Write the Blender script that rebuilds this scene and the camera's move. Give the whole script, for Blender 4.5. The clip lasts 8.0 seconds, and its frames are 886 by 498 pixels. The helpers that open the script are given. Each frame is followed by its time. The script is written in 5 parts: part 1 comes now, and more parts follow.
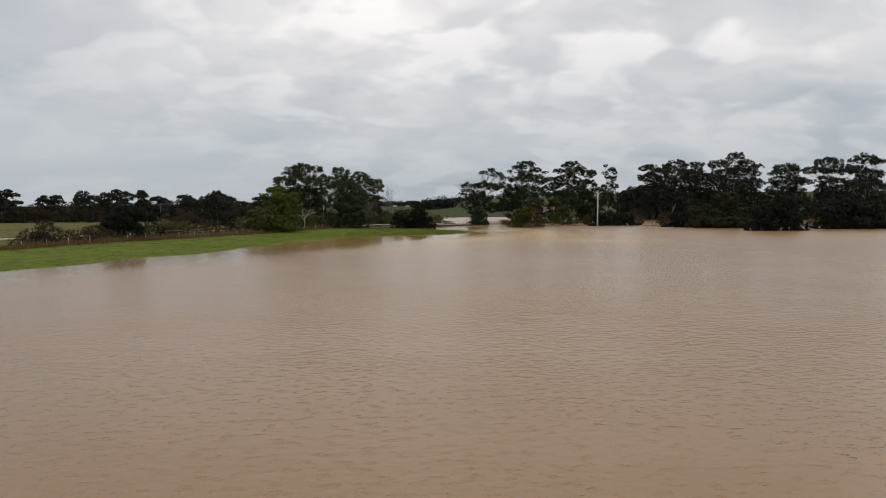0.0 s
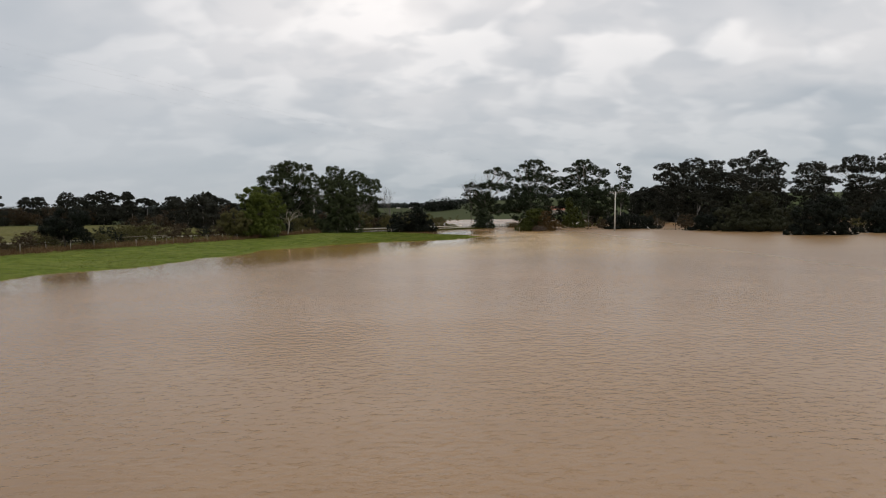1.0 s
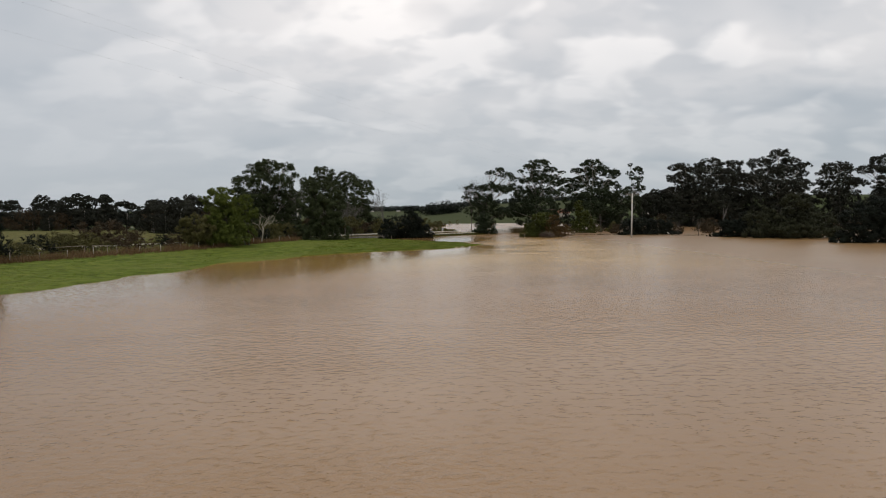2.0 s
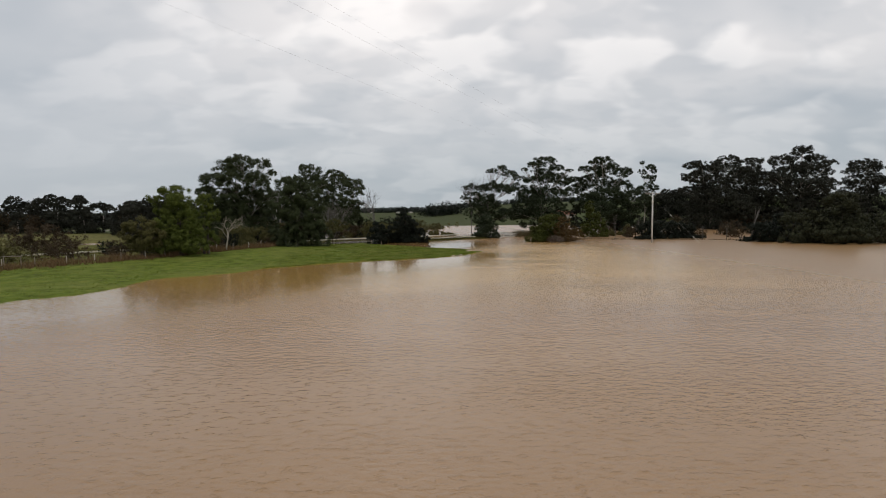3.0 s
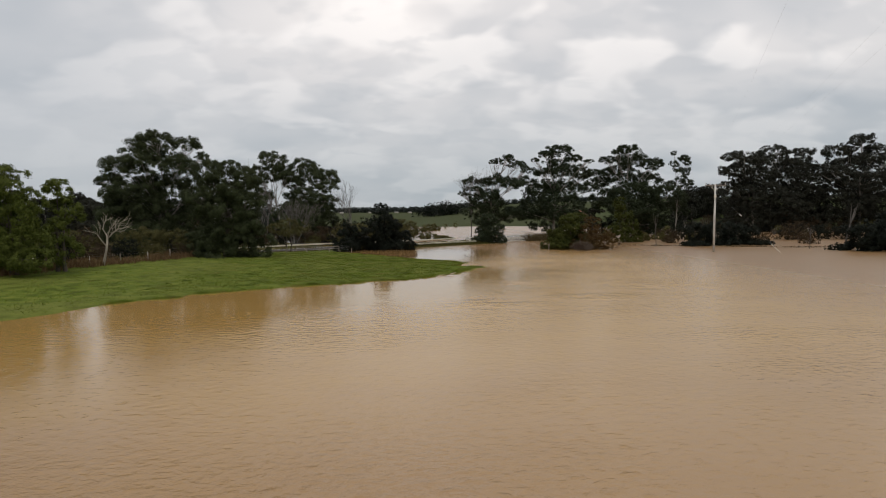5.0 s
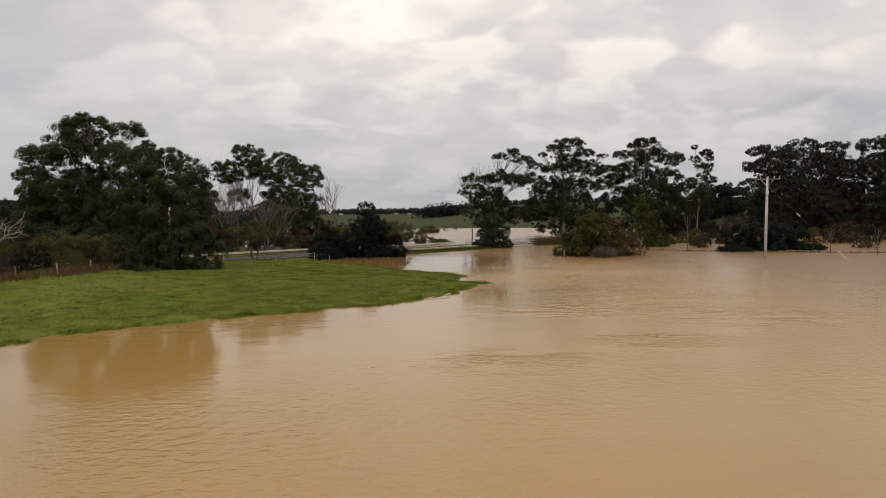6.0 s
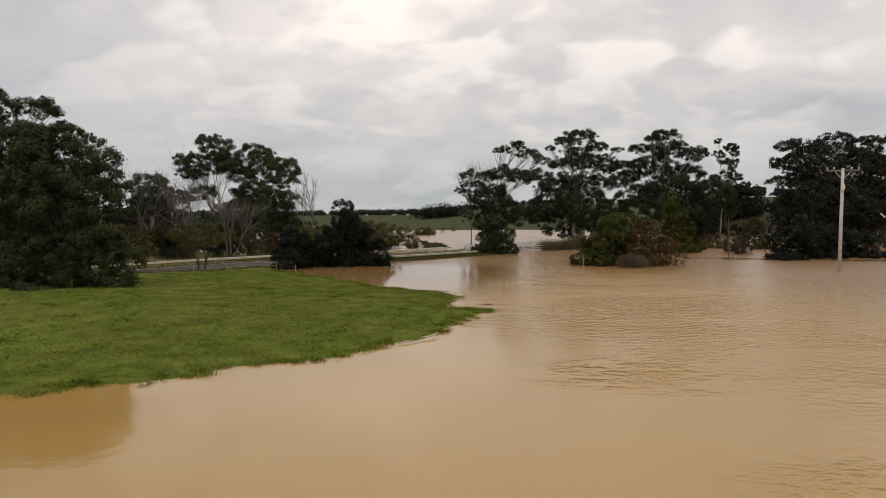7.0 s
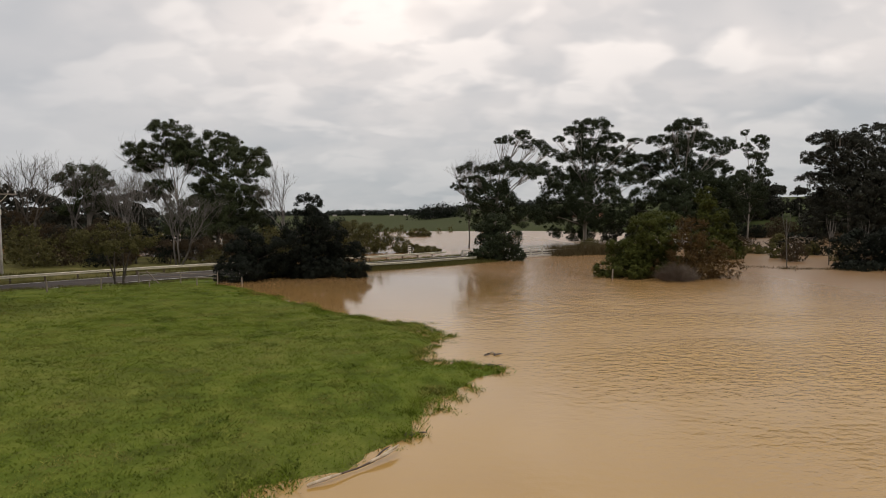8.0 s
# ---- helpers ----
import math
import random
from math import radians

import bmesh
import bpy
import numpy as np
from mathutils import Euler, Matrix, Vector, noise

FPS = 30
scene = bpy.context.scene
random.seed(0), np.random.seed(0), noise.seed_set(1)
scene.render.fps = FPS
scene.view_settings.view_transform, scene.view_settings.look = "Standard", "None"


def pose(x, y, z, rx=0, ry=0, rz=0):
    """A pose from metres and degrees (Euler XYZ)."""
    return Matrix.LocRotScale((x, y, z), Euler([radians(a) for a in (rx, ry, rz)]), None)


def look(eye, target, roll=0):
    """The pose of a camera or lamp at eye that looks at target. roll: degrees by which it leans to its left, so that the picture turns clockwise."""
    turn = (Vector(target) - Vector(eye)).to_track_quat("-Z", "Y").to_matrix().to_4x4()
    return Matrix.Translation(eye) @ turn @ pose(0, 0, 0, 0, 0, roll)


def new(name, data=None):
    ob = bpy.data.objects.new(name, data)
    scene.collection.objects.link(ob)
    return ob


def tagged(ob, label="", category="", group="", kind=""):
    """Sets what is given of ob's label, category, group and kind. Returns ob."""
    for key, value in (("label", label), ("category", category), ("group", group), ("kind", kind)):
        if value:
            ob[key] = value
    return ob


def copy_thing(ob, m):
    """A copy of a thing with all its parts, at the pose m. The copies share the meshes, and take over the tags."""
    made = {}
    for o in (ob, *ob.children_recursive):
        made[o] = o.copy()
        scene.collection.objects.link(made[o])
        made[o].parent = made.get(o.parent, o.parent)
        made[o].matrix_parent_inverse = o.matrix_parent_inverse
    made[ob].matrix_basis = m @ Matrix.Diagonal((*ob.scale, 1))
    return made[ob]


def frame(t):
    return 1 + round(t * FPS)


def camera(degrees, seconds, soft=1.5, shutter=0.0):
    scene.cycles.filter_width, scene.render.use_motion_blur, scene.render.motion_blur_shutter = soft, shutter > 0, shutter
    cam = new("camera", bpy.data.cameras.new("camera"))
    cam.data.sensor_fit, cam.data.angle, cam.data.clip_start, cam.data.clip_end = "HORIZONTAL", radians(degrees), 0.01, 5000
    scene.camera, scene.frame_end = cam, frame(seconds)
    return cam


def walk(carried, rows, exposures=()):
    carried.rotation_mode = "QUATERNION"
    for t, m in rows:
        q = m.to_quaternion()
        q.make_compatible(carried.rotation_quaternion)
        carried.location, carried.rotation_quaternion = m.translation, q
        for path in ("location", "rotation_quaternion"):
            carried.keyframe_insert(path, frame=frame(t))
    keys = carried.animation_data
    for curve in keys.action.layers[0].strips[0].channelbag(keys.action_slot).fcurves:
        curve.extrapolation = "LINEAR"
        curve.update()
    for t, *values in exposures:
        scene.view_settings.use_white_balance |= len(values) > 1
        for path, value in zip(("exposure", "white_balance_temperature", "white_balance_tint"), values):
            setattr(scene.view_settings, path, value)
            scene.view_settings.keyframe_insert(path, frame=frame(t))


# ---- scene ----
cam = camera(72.0, 8.0, soft=1.0)
PATH = [
    (0, (-0.931, -0.824, 5.548), (-0.829, 1.169, 5.414), -0.5),
    (0.5, (-0.142, 6.505, 5.548), (-0.05, 8.498, 5.415), -0.4),
    (1, (0.58, 13.926, 5.589), (0.667, 15.92, 5.461), -0.6),
    (1.5, (1.392, 21.551, 5.674), (1.476, 23.546, 5.552), -0.6),
    (3, (3.76, 44.276, 5.954), (3.841, 46.272, 5.84), -0.7),
    (3.5, (4.496, 51.801, 5.9), (4.576, 53.797, 5.787), -0.6),
    (4, (5.267, 59.295, 5.82), (5.347, 61.29, 5.707), -0.6),
    (4.5, (6.011, 66.767, 5.732), (6.09, 68.762, 5.618), -0.5),
    (6, (7.958, 89.112, 5.589), (8.033, 91.107, 5.48), -0.7),
    (6.5, (8.668, 96.499, 5.528), (8.743, 98.494, 5.421), -0.6),
    (7, (9.301, 103.795, 5.486), (9.378, 105.79, 5.381), -0.6),
    (7.5, (9.982, 110.952, 5.427), (10.061, 112.948, 5.324), -0.6),
    (8, (10.593, 118.04, 5.321), (10.675, 120.035, 5.218), -0.5),
]
walk(cam, [(t, look(eye, target, roll)) for t, eye, target, roll in PATH], [(0, 0.0, 6450, 9), (4.7, 0.0, 6450, 9), (5.8, 0.04, 7000, 12), (8, 0.04, 6900, 12)])

# ---- world and light ----
world = bpy.data.worlds.new("overcast_sky")
scene.world = world
world.use_nodes = True
SUN_ELEVATION, SUN_ROTATION = radians(62), radians(150)


def sky_nodes():
    """A cloud deck over a pale sky: the direction is carried to a flat layer of cloud, so that the cloud streaks close up to the horizon."""
    nt = world.node_tree
    nt.nodes.clear()
    n, l = nt.nodes.new, nt.links.new
    out, bg = n("ShaderNodeOutputWorld"), n("ShaderNodeBackground")
    co, sep = n("ShaderNodeTexCoord"), n("ShaderNodeSeparateXYZ")
    l(co.outputs["Generated"], sep.inputs[0])

    def math_node(op, a, b):
        m = n("ShaderNodeMath")
        m.operation = op
        for i, v in enumerate((a, b)):
            if isinstance(v, (int, float)):
                m.inputs[i].default_value = v
            else:
                l(v, m.inputs[i])
        return m.outputs[0]

    up = math_node("ADD", math_node("MAXIMUM", sep.outputs[2], 0.0), 0.36)
    flat = n("ShaderNodeCombineXYZ")
    l(math_node("DIVIDE", sep.outputs[0], up), flat.inputs[0])
    l(math_node("DIVIDE", sep.outputs[1], up), flat.inputs[1])

    def cloud(scale, detail, rough, lo, hi, shift):
        mp = n("ShaderNodeMapping")
        mp.inputs["Location"].default_value = shift
        mp.inputs["Scale"].default_value = (0.80, 1.0, 1.0)
        l(flat.outputs[0], mp.inputs[0])
        t = n("ShaderNodeTexNoise")
        t.inputs["Scale"].default_value, t.inputs["Detail"].default_value = scale, detail
        t.inputs["Roughness"].default_value = rough
        t.inputs["Distortion"].default_value = 0.25
        l(mp.outputs[0], t.inputs["Vector"])
        r = n("ShaderNodeMapRange")
        r.interpolation_type = "SMOOTHSTEP"
        r.inputs["From Min"].default_value, r.inputs["From Max"].default_value = lo, hi
        l(t.outputs["Fac"], r.inputs["Value"])
        return r.outputs[0]

    def mix(f, a, b):
        m = n("ShaderNodeMix")
        m.data_type = "RGBA"
        for sock, v in ((m.inputs[0], f), (m.inputs[6], a), (m.inputs[7], b)):
            if isinstance(v, (tuple, float)):
                sock.default_value = v
            else:
                l(v, sock)
        return m.outputs[2]

    sky = n("ShaderNodeTexSky")
    sky.sky_type, sky.sun_disc = "NISHITA", False
    sky.sun_elevation, sky.sun_rotation = SUN_ELEVATION, SUN_ROTATION
    big = cloud(1.9, 3.0, 0.5, 0.28, 0.60, (5.1, 2.4, 0.0))
    small = cloud(5.6, 2.5, 0.45, 0.45, 0.60, (0.7, 5.2, 1.0))
    tiny = cloud(10.5, 2.5, 0.5, 0.46, 0.66, (2.7, 1.2, 3.0))
    deck = mix(big, GREY_CLOUD, WHITE_CLOUD)
    deck = mix(math_node("MULTIPLY", small, 0.62), deck, BRIGHT_CLOUD)
    deck = mix(math_node("MULTIPLY", tiny, 0.24), deck, GREY_CLOUD)
    low = n("ShaderNodeMapRange")
    low.interpolation_type = "SMOOTHSTEP"
    low.inputs["From Min"].default_value, low.inputs["From Max"].default_value = 0.0, 0.36
    low.inputs["To Min"].default_value, low.inputs["To Max"].default_value = 0.8, 0.0
    l(sep.outputs[2], low.inputs["Value"])
    deck = mix(low.outputs[0], deck, HORIZON_CLOUD)
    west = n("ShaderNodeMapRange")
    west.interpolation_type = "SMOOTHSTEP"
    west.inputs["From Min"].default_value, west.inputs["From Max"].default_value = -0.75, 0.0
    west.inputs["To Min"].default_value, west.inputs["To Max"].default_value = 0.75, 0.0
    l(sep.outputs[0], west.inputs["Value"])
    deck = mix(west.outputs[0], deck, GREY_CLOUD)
    # a little of the clear sky shows through the layer
    thin = n("ShaderNodeVectorMath")
    thin.operation = "SCALE"
    thin.inputs["Scale"].default_value = 0.08
    l(sky.outputs[0], thin.inputs[0])
    total = mix(0.06, deck, thin.outputs[0])
    l(total, bg.inputs["Color"])
    bg.inputs["Strength"].default_value = 1.0
    l(bg.outputs[0], out.inputs["Surface"])


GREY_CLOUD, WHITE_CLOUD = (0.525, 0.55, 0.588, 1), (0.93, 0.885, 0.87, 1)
BRIGHT_CLOUD, HORIZON_CLOUD = (1.22, 1.15, 1.11, 1), (0.37, 0.42, 0.465, 1)
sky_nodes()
sun = new("sun", bpy.data.lights.new("sun", "SUN"))
sun.data.energy, sun.data.angle, sun.data.color = 0.7, radians(16), (1.0, 0.95, 0.87)
sun.matrix_world = look((-32, -36, 120), (0, 20, 0))


# ---- materials ----
def material(name):
    m = bpy.data.materials.new(name)
    m.use_nodes = True
    nt = m.node_tree
    b = nt.nodes["Principled BSDF"]
    return m, nt, b


def noise_node(nt, scale, detail=4.0, rough=0.55, coords="Object", stretch=(1, 1, 1)):
    co, mp = nt.nodes.new("ShaderNodeTexCoord"), nt.nodes.new("ShaderNodeMapping")
    mp.inputs["Scale"].default_value = stretch
    nt.links.new(co.outputs[coords], mp.inputs[0])
    t = nt.nodes.new("ShaderNodeTexNoise")
    t.inputs["Scale"].default_value, t.inputs["Detail"].default_value, t.inputs["Roughness"].default_value = scale, detail, rough
    nt.links.new(mp.outputs[0], t.inputs["Vector"])
    return t.outputs["Fac"]


def ramp(nt, fac, stops):
    r = nt.nodes.new("ShaderNodeValToRGB")
    while len(r.color_ramp.elements) < len(stops):
        r.color_ramp.elements.new(0.5)
    for e, (p, c) in zip(r.color_ramp.elements, stops):
        e.position, e.color = p, (*c, 1)
    nt.links.new(fac, r.inputs[0])
    return r.outputs[0]


def mixed(nt, fac, a, b, how="MIX"):
    m = nt.nodes.new("ShaderNodeMix")
    m.data_type, m.blend_type = "RGBA", how
    for sock, v in ((m.inputs[0], fac), (m.inputs[6], a), (m.inputs[7], b)):
        if isinstance(v, float):
            sock.default_value = v
        elif isinstance(v, tuple):
            sock.default_value = (*v, 1) if len(v) == 3 else v
        else:
            nt.links.new(v, sock)
    return m.outputs[2]


def span(nt, v, a, b, c=0.0, d=1.0):
    r = nt.nodes.new("ShaderNodeMapRange")
    r.interpolation_type = "SMOOTHSTEP"
    for key, value in zip(("From Min", "From Max", "To Min", "To Max"), (a, b, c, d)):
        r.inputs[key].default_value = value
    nt.links.new(v, r.inputs["Value"])
    return r.outputs[0]


def bump(nt, b, height, strength, distance, prev=None):
    k = nt.nodes.new("ShaderNodeBump")
    k.inputs["Strength"].default_value, k.inputs["Distance"].default_value = strength, distance
    nt.links.new(height, k.inputs["Height"])
    if prev is not None:
        nt.links.new(prev, k.inputs["Normal"])
    nt.links.new(k.outputs[0], b.inputs["Normal"])
    return k.outputs[0]


def leaf_material(name, dark, mid, light, rough=0.55):
    """Foliage: each leaf spray has its own shade, and patches of the crown differ."""
    m, nt, b = material(name)
    geo = nt.nodes.new("ShaderNodeNewGeometry")
    one = ramp(nt, geo.outputs["Random Per Island"], [(0.0, dark), (0.55, mid), (1.0, light)])
    patch = noise_node(nt, 0.45, 2.0)
    nt.links.new(mixed(nt, span(nt, patch, 0.35, 0.7, 0.0, 0.55), one, mid), b.inputs["Base Color"])
    b.inputs["Roughness"].default_value = rough
    b.inputs["Specular IOR Level"].default_value = 0.05
    return m


def bark_material(name, dark, light, scale=3.0):
    m, nt, b = material(name)
    f = noise_node(nt, scale, 6.0, 0.6, stretch=(1, 1, 0.25))
    g = noise_node(nt, scale * 0.2, 3.0)
    c = ramp(nt, f, [(0.3, dark), (0.7, light)])
    nt.links.new(mixed(nt, span(nt, g, 0.4, 0.7, 0.0, 0.6), c, dark), b.inputs["Base Color"])
    b.inputs["Roughness"].default_value = 0.85
    bump(nt, b, f, 0.5, 0.03)
    return m


def plain_material(name, colour, rough, metal=0.0, spread=0.15, scale=4.0):
    m, nt, b = material(name)
    f = noise_node(nt, scale, 5.0, 0.6)
    g = noise_node(nt, scale * 9, 3.0, 0.6)
    lo, hi = tuple(c * (1 - spread) for c in colour), tuple(min(1, c * (1 + spread)) for c in colour)
    c = ramp(nt, f, [(0.3, lo), (0.7, hi)])
    nt.links.new(mixed(nt, span(nt, g, 0.55, 0.75, 0.0, 0.35), c, tuple(c * 0.55 for c in colour)), b.inputs["Base Color"])
    b.inputs["Roughness"].default_value, b.inputs["Metallic"].default_value = rough, metal
    bump(nt, b, g, 0.25, 0.004)
    return m


GUM = leaf_material("gum_leaves", (0.019, 0.026, 0.014), (0.028, 0.037, 0.019), (0.044, 0.056, 0.028))
GUM_DARK = leaf_material("dark_gum_leaves", (0.020, 0.0205, 0.016), (0.027, 0.0285, 0.0215), (0.042, 0.044, 0.031))
# gum leaves again, with the roadside trees' stronger daylight put into the colour
GUM_LIT = leaf_material("lit_gum_leaves", (0.026, 0.034, 0.015), (0.040, 0.050, 0.023), (0.064, 0.076, 0.034))
SWAMP = leaf_material("swamp_scrub_leaves", (0.019, 0.021, 0.012), (0.029, 0.031, 0.017), (0.054, 0.056, 0.029))
# distance haze is painted into this leaf colour as a blue green cast
HAZED_LEAF = leaf_material("hazed_far_leaves", (0.027, 0.033, 0.029), (0.037, 0.044, 0.039), (0.051, 0.059, 0.051))
WATTLE = leaf_material("wattle_leaves", (0.050, 0.064, 0.013), (0.076, 0.094, 0.020), (0.122, 0.144, 0.034))
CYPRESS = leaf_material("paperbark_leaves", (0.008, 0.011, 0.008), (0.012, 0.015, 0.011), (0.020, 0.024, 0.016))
FLOODED = leaf_material("flooded_wattle_leaves", (0.030, 0.036, 0.009), (0.047, 0.055, 0.013), (0.082, 0.092, 0.022))
OLIVE = leaf_material("olive_scrub_leaves", (0.051, 0.049, 0.017), (0.079, 0.074, 0.027), (0.127, 0.114, 0.046))
BROWN = leaf_material("brown_scrub_twigs", (0.036, 0.026, 0.015), (0.054, 0.039, 0.023), (0.085, 0.062, 0.036))
RUST = leaf_material("rusty_twigs", (0.052, 0.033, 0.014), (0.080, 0.050, 0.020), (0.125, 0.078, 0.030))
GREYTWIG = leaf_material("grey_twigs", (0.075, 0.058, 0.044), (0.12, 0.095, 0.075), (0.175, 0.142, 0.115))
DRIFT = bark_material("bleached_driftwood", (0.34, 0.26, 0.17), (0.66, 0.56, 0.43), 6.0)
BARK = bark_material("gum_bark", (0.13, 0.115, 0.10), (0.40, 0.36, 0.32))
BARK_DARK = bark_material("rough_bark", (0.035, 0.028, 0.022), (0.11, 0.09, 0.07))
DEAD = bark_material("dead_wood", (0.06, 0.053, 0.048), (0.19, 0.17, 0.152))
BLEACHED = bark_material("bleached_dead_wood", (0.17, 0.145, 0.11), (0.44, 0.39, 0.31))
STEEL = plain_material("galvanised_steel", (0.66, 0.62, 0.50), 0.6, 0.1, 0.2)
CONCRETE = plain_material("pale_concrete", (0.50, 0.48, 0.44), 0.85, 0.0, 0.2, 2.0)
POLE = plain_material("grey_pole_timber", (0.54, 0.52, 0.49), 0.8, 0.0, 0.25, 1.5)
POSTWOOD = plain_material("weathered_post_timber", (0.24, 0.20, 0.16), 0.9, 0.0, 0.3, 3.0)
PALEPOST = plain_material("sun_bleached_post_timber", (0.42, 0.38, 0.33), 0.9, 0.0, 0.25, 3.0)
DULLWHITE = plain_material("weathered_white_paint", (0.46, 0.44, 0.385), 0.7, 0.0, 0.2)
WHITE = plain_material("white_paint", (0.75, 0.74, 0.70), 0.5, 0.0, 0.08)
BLACK = plain_material("black_paint", (0.03, 0.03, 0.03), 0.5, 0.0, 0.2)
PORCELAIN = plain_material("glazed_porcelain", (0.55, 0.52, 0.50), 0.2, 0.0, 0.1)
WIRE = plain_material("line_wire", (0.25, 0.25, 0.25), 0.5, 0.6, 0.1)
ROOF = plain_material("grey_roof_sheet", (0.30, 0.28, 0.27), 0.6, 0.0, 0.2)
TERRACOTTA = plain_material("terracotta_roof_tiles", (0.34, 0.13, 0.08), 0.8, 0.0, 0.2)
TWIG = bark_material("drowned_twigs", (0.05, 0.035, 0.025), (0.15, 0.11, 0.08))


def water_material():
    """Brown flood water: silt in the water body, a smooth skin that mirrors the sky at low angles, wind ripples in patches."""
    m, nt, b = material("flood_water")
    silt = noise_node(nt, 0.02, 4.0, 0.55)
    c = ramp(nt, silt, [(0.3, (0.222, 0.128, 0.056)), (0.7, (0.278, 0.163, 0.072))])
    # the water is yellower round the paddock's tip and fades back beyond it
    geo, sep = nt.nodes.new("ShaderNodeNewGeometry"), nt.nodes.new("ShaderNodeSeparateXYZ")
    nt.links.new(geo.outputs["Position"], sep.inputs[0])
    far = nt.nodes.new("ShaderNodeMath")
    far.operation = "MULTIPLY_ADD"
    far.inputs[1].default_value = 26.0
    nt.links.new(noise_node(nt, 0.05, 3.0), far.inputs[0])
    nt.links.new(sep.outputs[1], far.inputs[2])
    yellowing = nt.nodes.new("ShaderNodeMath")
    yellowing.operation = "MULTIPLY"
    nt.links.new(span(nt, far.outputs[0], 86.0, 120.0), yellowing.inputs[0])
    nt.links.new(span(nt, far.outputs[0], 150.0, 190.0, 1.0, 0.1), yellowing.inputs[1])
    yellow_share = nt.nodes.new("ShaderNodeMath")
    yellow_share.operation = "MULTIPLY"
    nt.links.new(yellowing.outputs[0], yellow_share.inputs[0])
    nt.links.new(span(nt, sep.outputs[0], 24.0, 46.0, 1.0, 0.2), yellow_share.inputs[1])
    c = mixed(nt, yellow_share.outputs[0], c, (0.37, 0.226, 0.068))
    fine = noise_node(nt, 0.35, 5.0, 0.6, stretch=(0.5, 1, 1))
    nt.links.new(mixed(nt, span(nt, fine, 0.4, 0.75, 0.0, 0.22), c, (0.30, 0.187, 0.092)), b.inputs["Base Color"])
    b.inputs["IOR"].default_value = 1.48
    swell = noise_node(nt, 0.7, 2.0, 0.5, stretch=(0.7, 1, 1))
    rip = noise_node(nt, 3.3, 3.0, 0.55, stretch=(0.72, 1, 1))
    gust = span(nt, noise_node(nt, 0.045, 3.0, 0.6, stretch=(0.6, 1, 1)), 0.42, 0.64, 0.3, 1.0)

    def vector_op(op, v, other, out="Vector"):
        k = nt.nodes.new("ShaderNodeVectorMath")
        k.operation = op
        nt.links.new(v, k.inputs[0])
        if other is not None:
            k.inputs[1].default_value = other
        return k.outputs[out]

    def times(a, b):
        k = nt.nodes.new("ShaderNodeMath")
        k.operation = "MULTIPLY"
        nt.links.new(a, k.inputs[0])
        nt.links.new(b, k.inputs[1])
        return k.outputs[0]

    # calm water in the lee of the paddock's bank and of the paperbarks
    lee = vector_op("DISTANCE", geo.outputs["Position"], (0.0, 162.0, 0.0), "Value")
    off = vector_op("DOT_PRODUCT", geo.outputs["Position"], (0.845, -0.535, 0.0), "Value")
    bank = nt.nodes.new("ShaderNodeMath")
    bank.operation = "MAXIMUM"
    nt.links.new(span(nt, off, -62.0, -47.0, 0.22, 1.0), bank.inputs[0])
    nt.links.new(span(nt, sep.outputs[1], 128.0, 146.0, 0.12, 1.0), bank.inputs[1])
    bank = bank.outputs[0]
    still = times(span(nt, lee, 12.0, 26.0, 0.1, 1.0), bank)
    # chop where the creek's current runs past the drowned bushes and the tip
    race = vector_op("LENGTH", vector_op("MULTIPLY", vector_op("ADD", geo.outputs["Position"], (-24.0, -146.0, 0.0)), (0.085, 0.036, 0.0)), None, "Value")
    patch = span(nt, noise_node(nt, 0.14, 3.0, 0.6, stretch=(0.6, 1, 1)), 0.40, 0.58, 0.35, 1.0)
    chop = times(span(nt, race, 0.35, 1.05, 1.5, 0.0), patch)
    rough = nt.nodes.new("ShaderNodeMath")
    rough.operation = "MULTIPLY_ADD"
    nt.links.new(still, rough.inputs[0])
    rough.inputs[1].default_value, rough.inputs[2].default_value = 0.20, 0.045
    open_water = nt.nodes.new("ShaderNodeMath")
    open_water.operation = "ADD"
    nt.links.new(rough.outputs[0], open_water.inputs[0])
    nt.links.new(span(nt, sep.outputs[0], 20.0, 44.0, 0.0, 0.03), open_water.inputs[1])
    nt.links.new(open_water.outputs[0], b.inputs["Roughness"])
    reach = nt.nodes.new("ShaderNodeMath")
    reach.operation = "MAXIMUM"
    nt.links.new(span(nt, sep.outputs[1], 100.0, 126.0, 1.0, 0.4), reach.inputs[0])
    nt.links.new(span(nt, sep.outputs[0], 26.0, 46.0, 0.0, 1.0), reach.inputs[1])
    wind = times(times(gust, still), reach.outputs[0])
    def plus(a, b):
        k = nt.nodes.new("ShaderNodeMath")
        k.operation = "ADD"
        nt.links.new(a, k.inputs[0])
        nt.links.new(b, k.inputs[1])
        return k.outputs[0]

    # patches of short steep ripples over drowned grass mounds
    tatter = span(nt, noise_node(nt, 0.55, 3.0, 0.6, stretch=(0.6, 1, 1)), 0.40, 0.56, 0.0, 1.0)
    for cx, cy, ax, ay in ((26.0, 121.0, 6.0, 4.5), (11.2, 112.0, 4.5, 2.6), (18.5, 115.0, 4.0, 2.4), (27.0, 128.5, 3.6, 2.0), (17.0, 124.0, 5.0, 3.0)):
        mound = vector_op("LENGTH", vector_op("MULTIPLY", vector_op("ADD", geo.outputs["Position"], (-cx, -cy, 0.0)), (1 / ax, 1 / ay, 0.0)), None, "Value")
        chop = plus(chop, times(span(nt, mound, 0.35, 1.1, 0.9, 0.0), tatter))
    ruffled = plus(wind, chop)
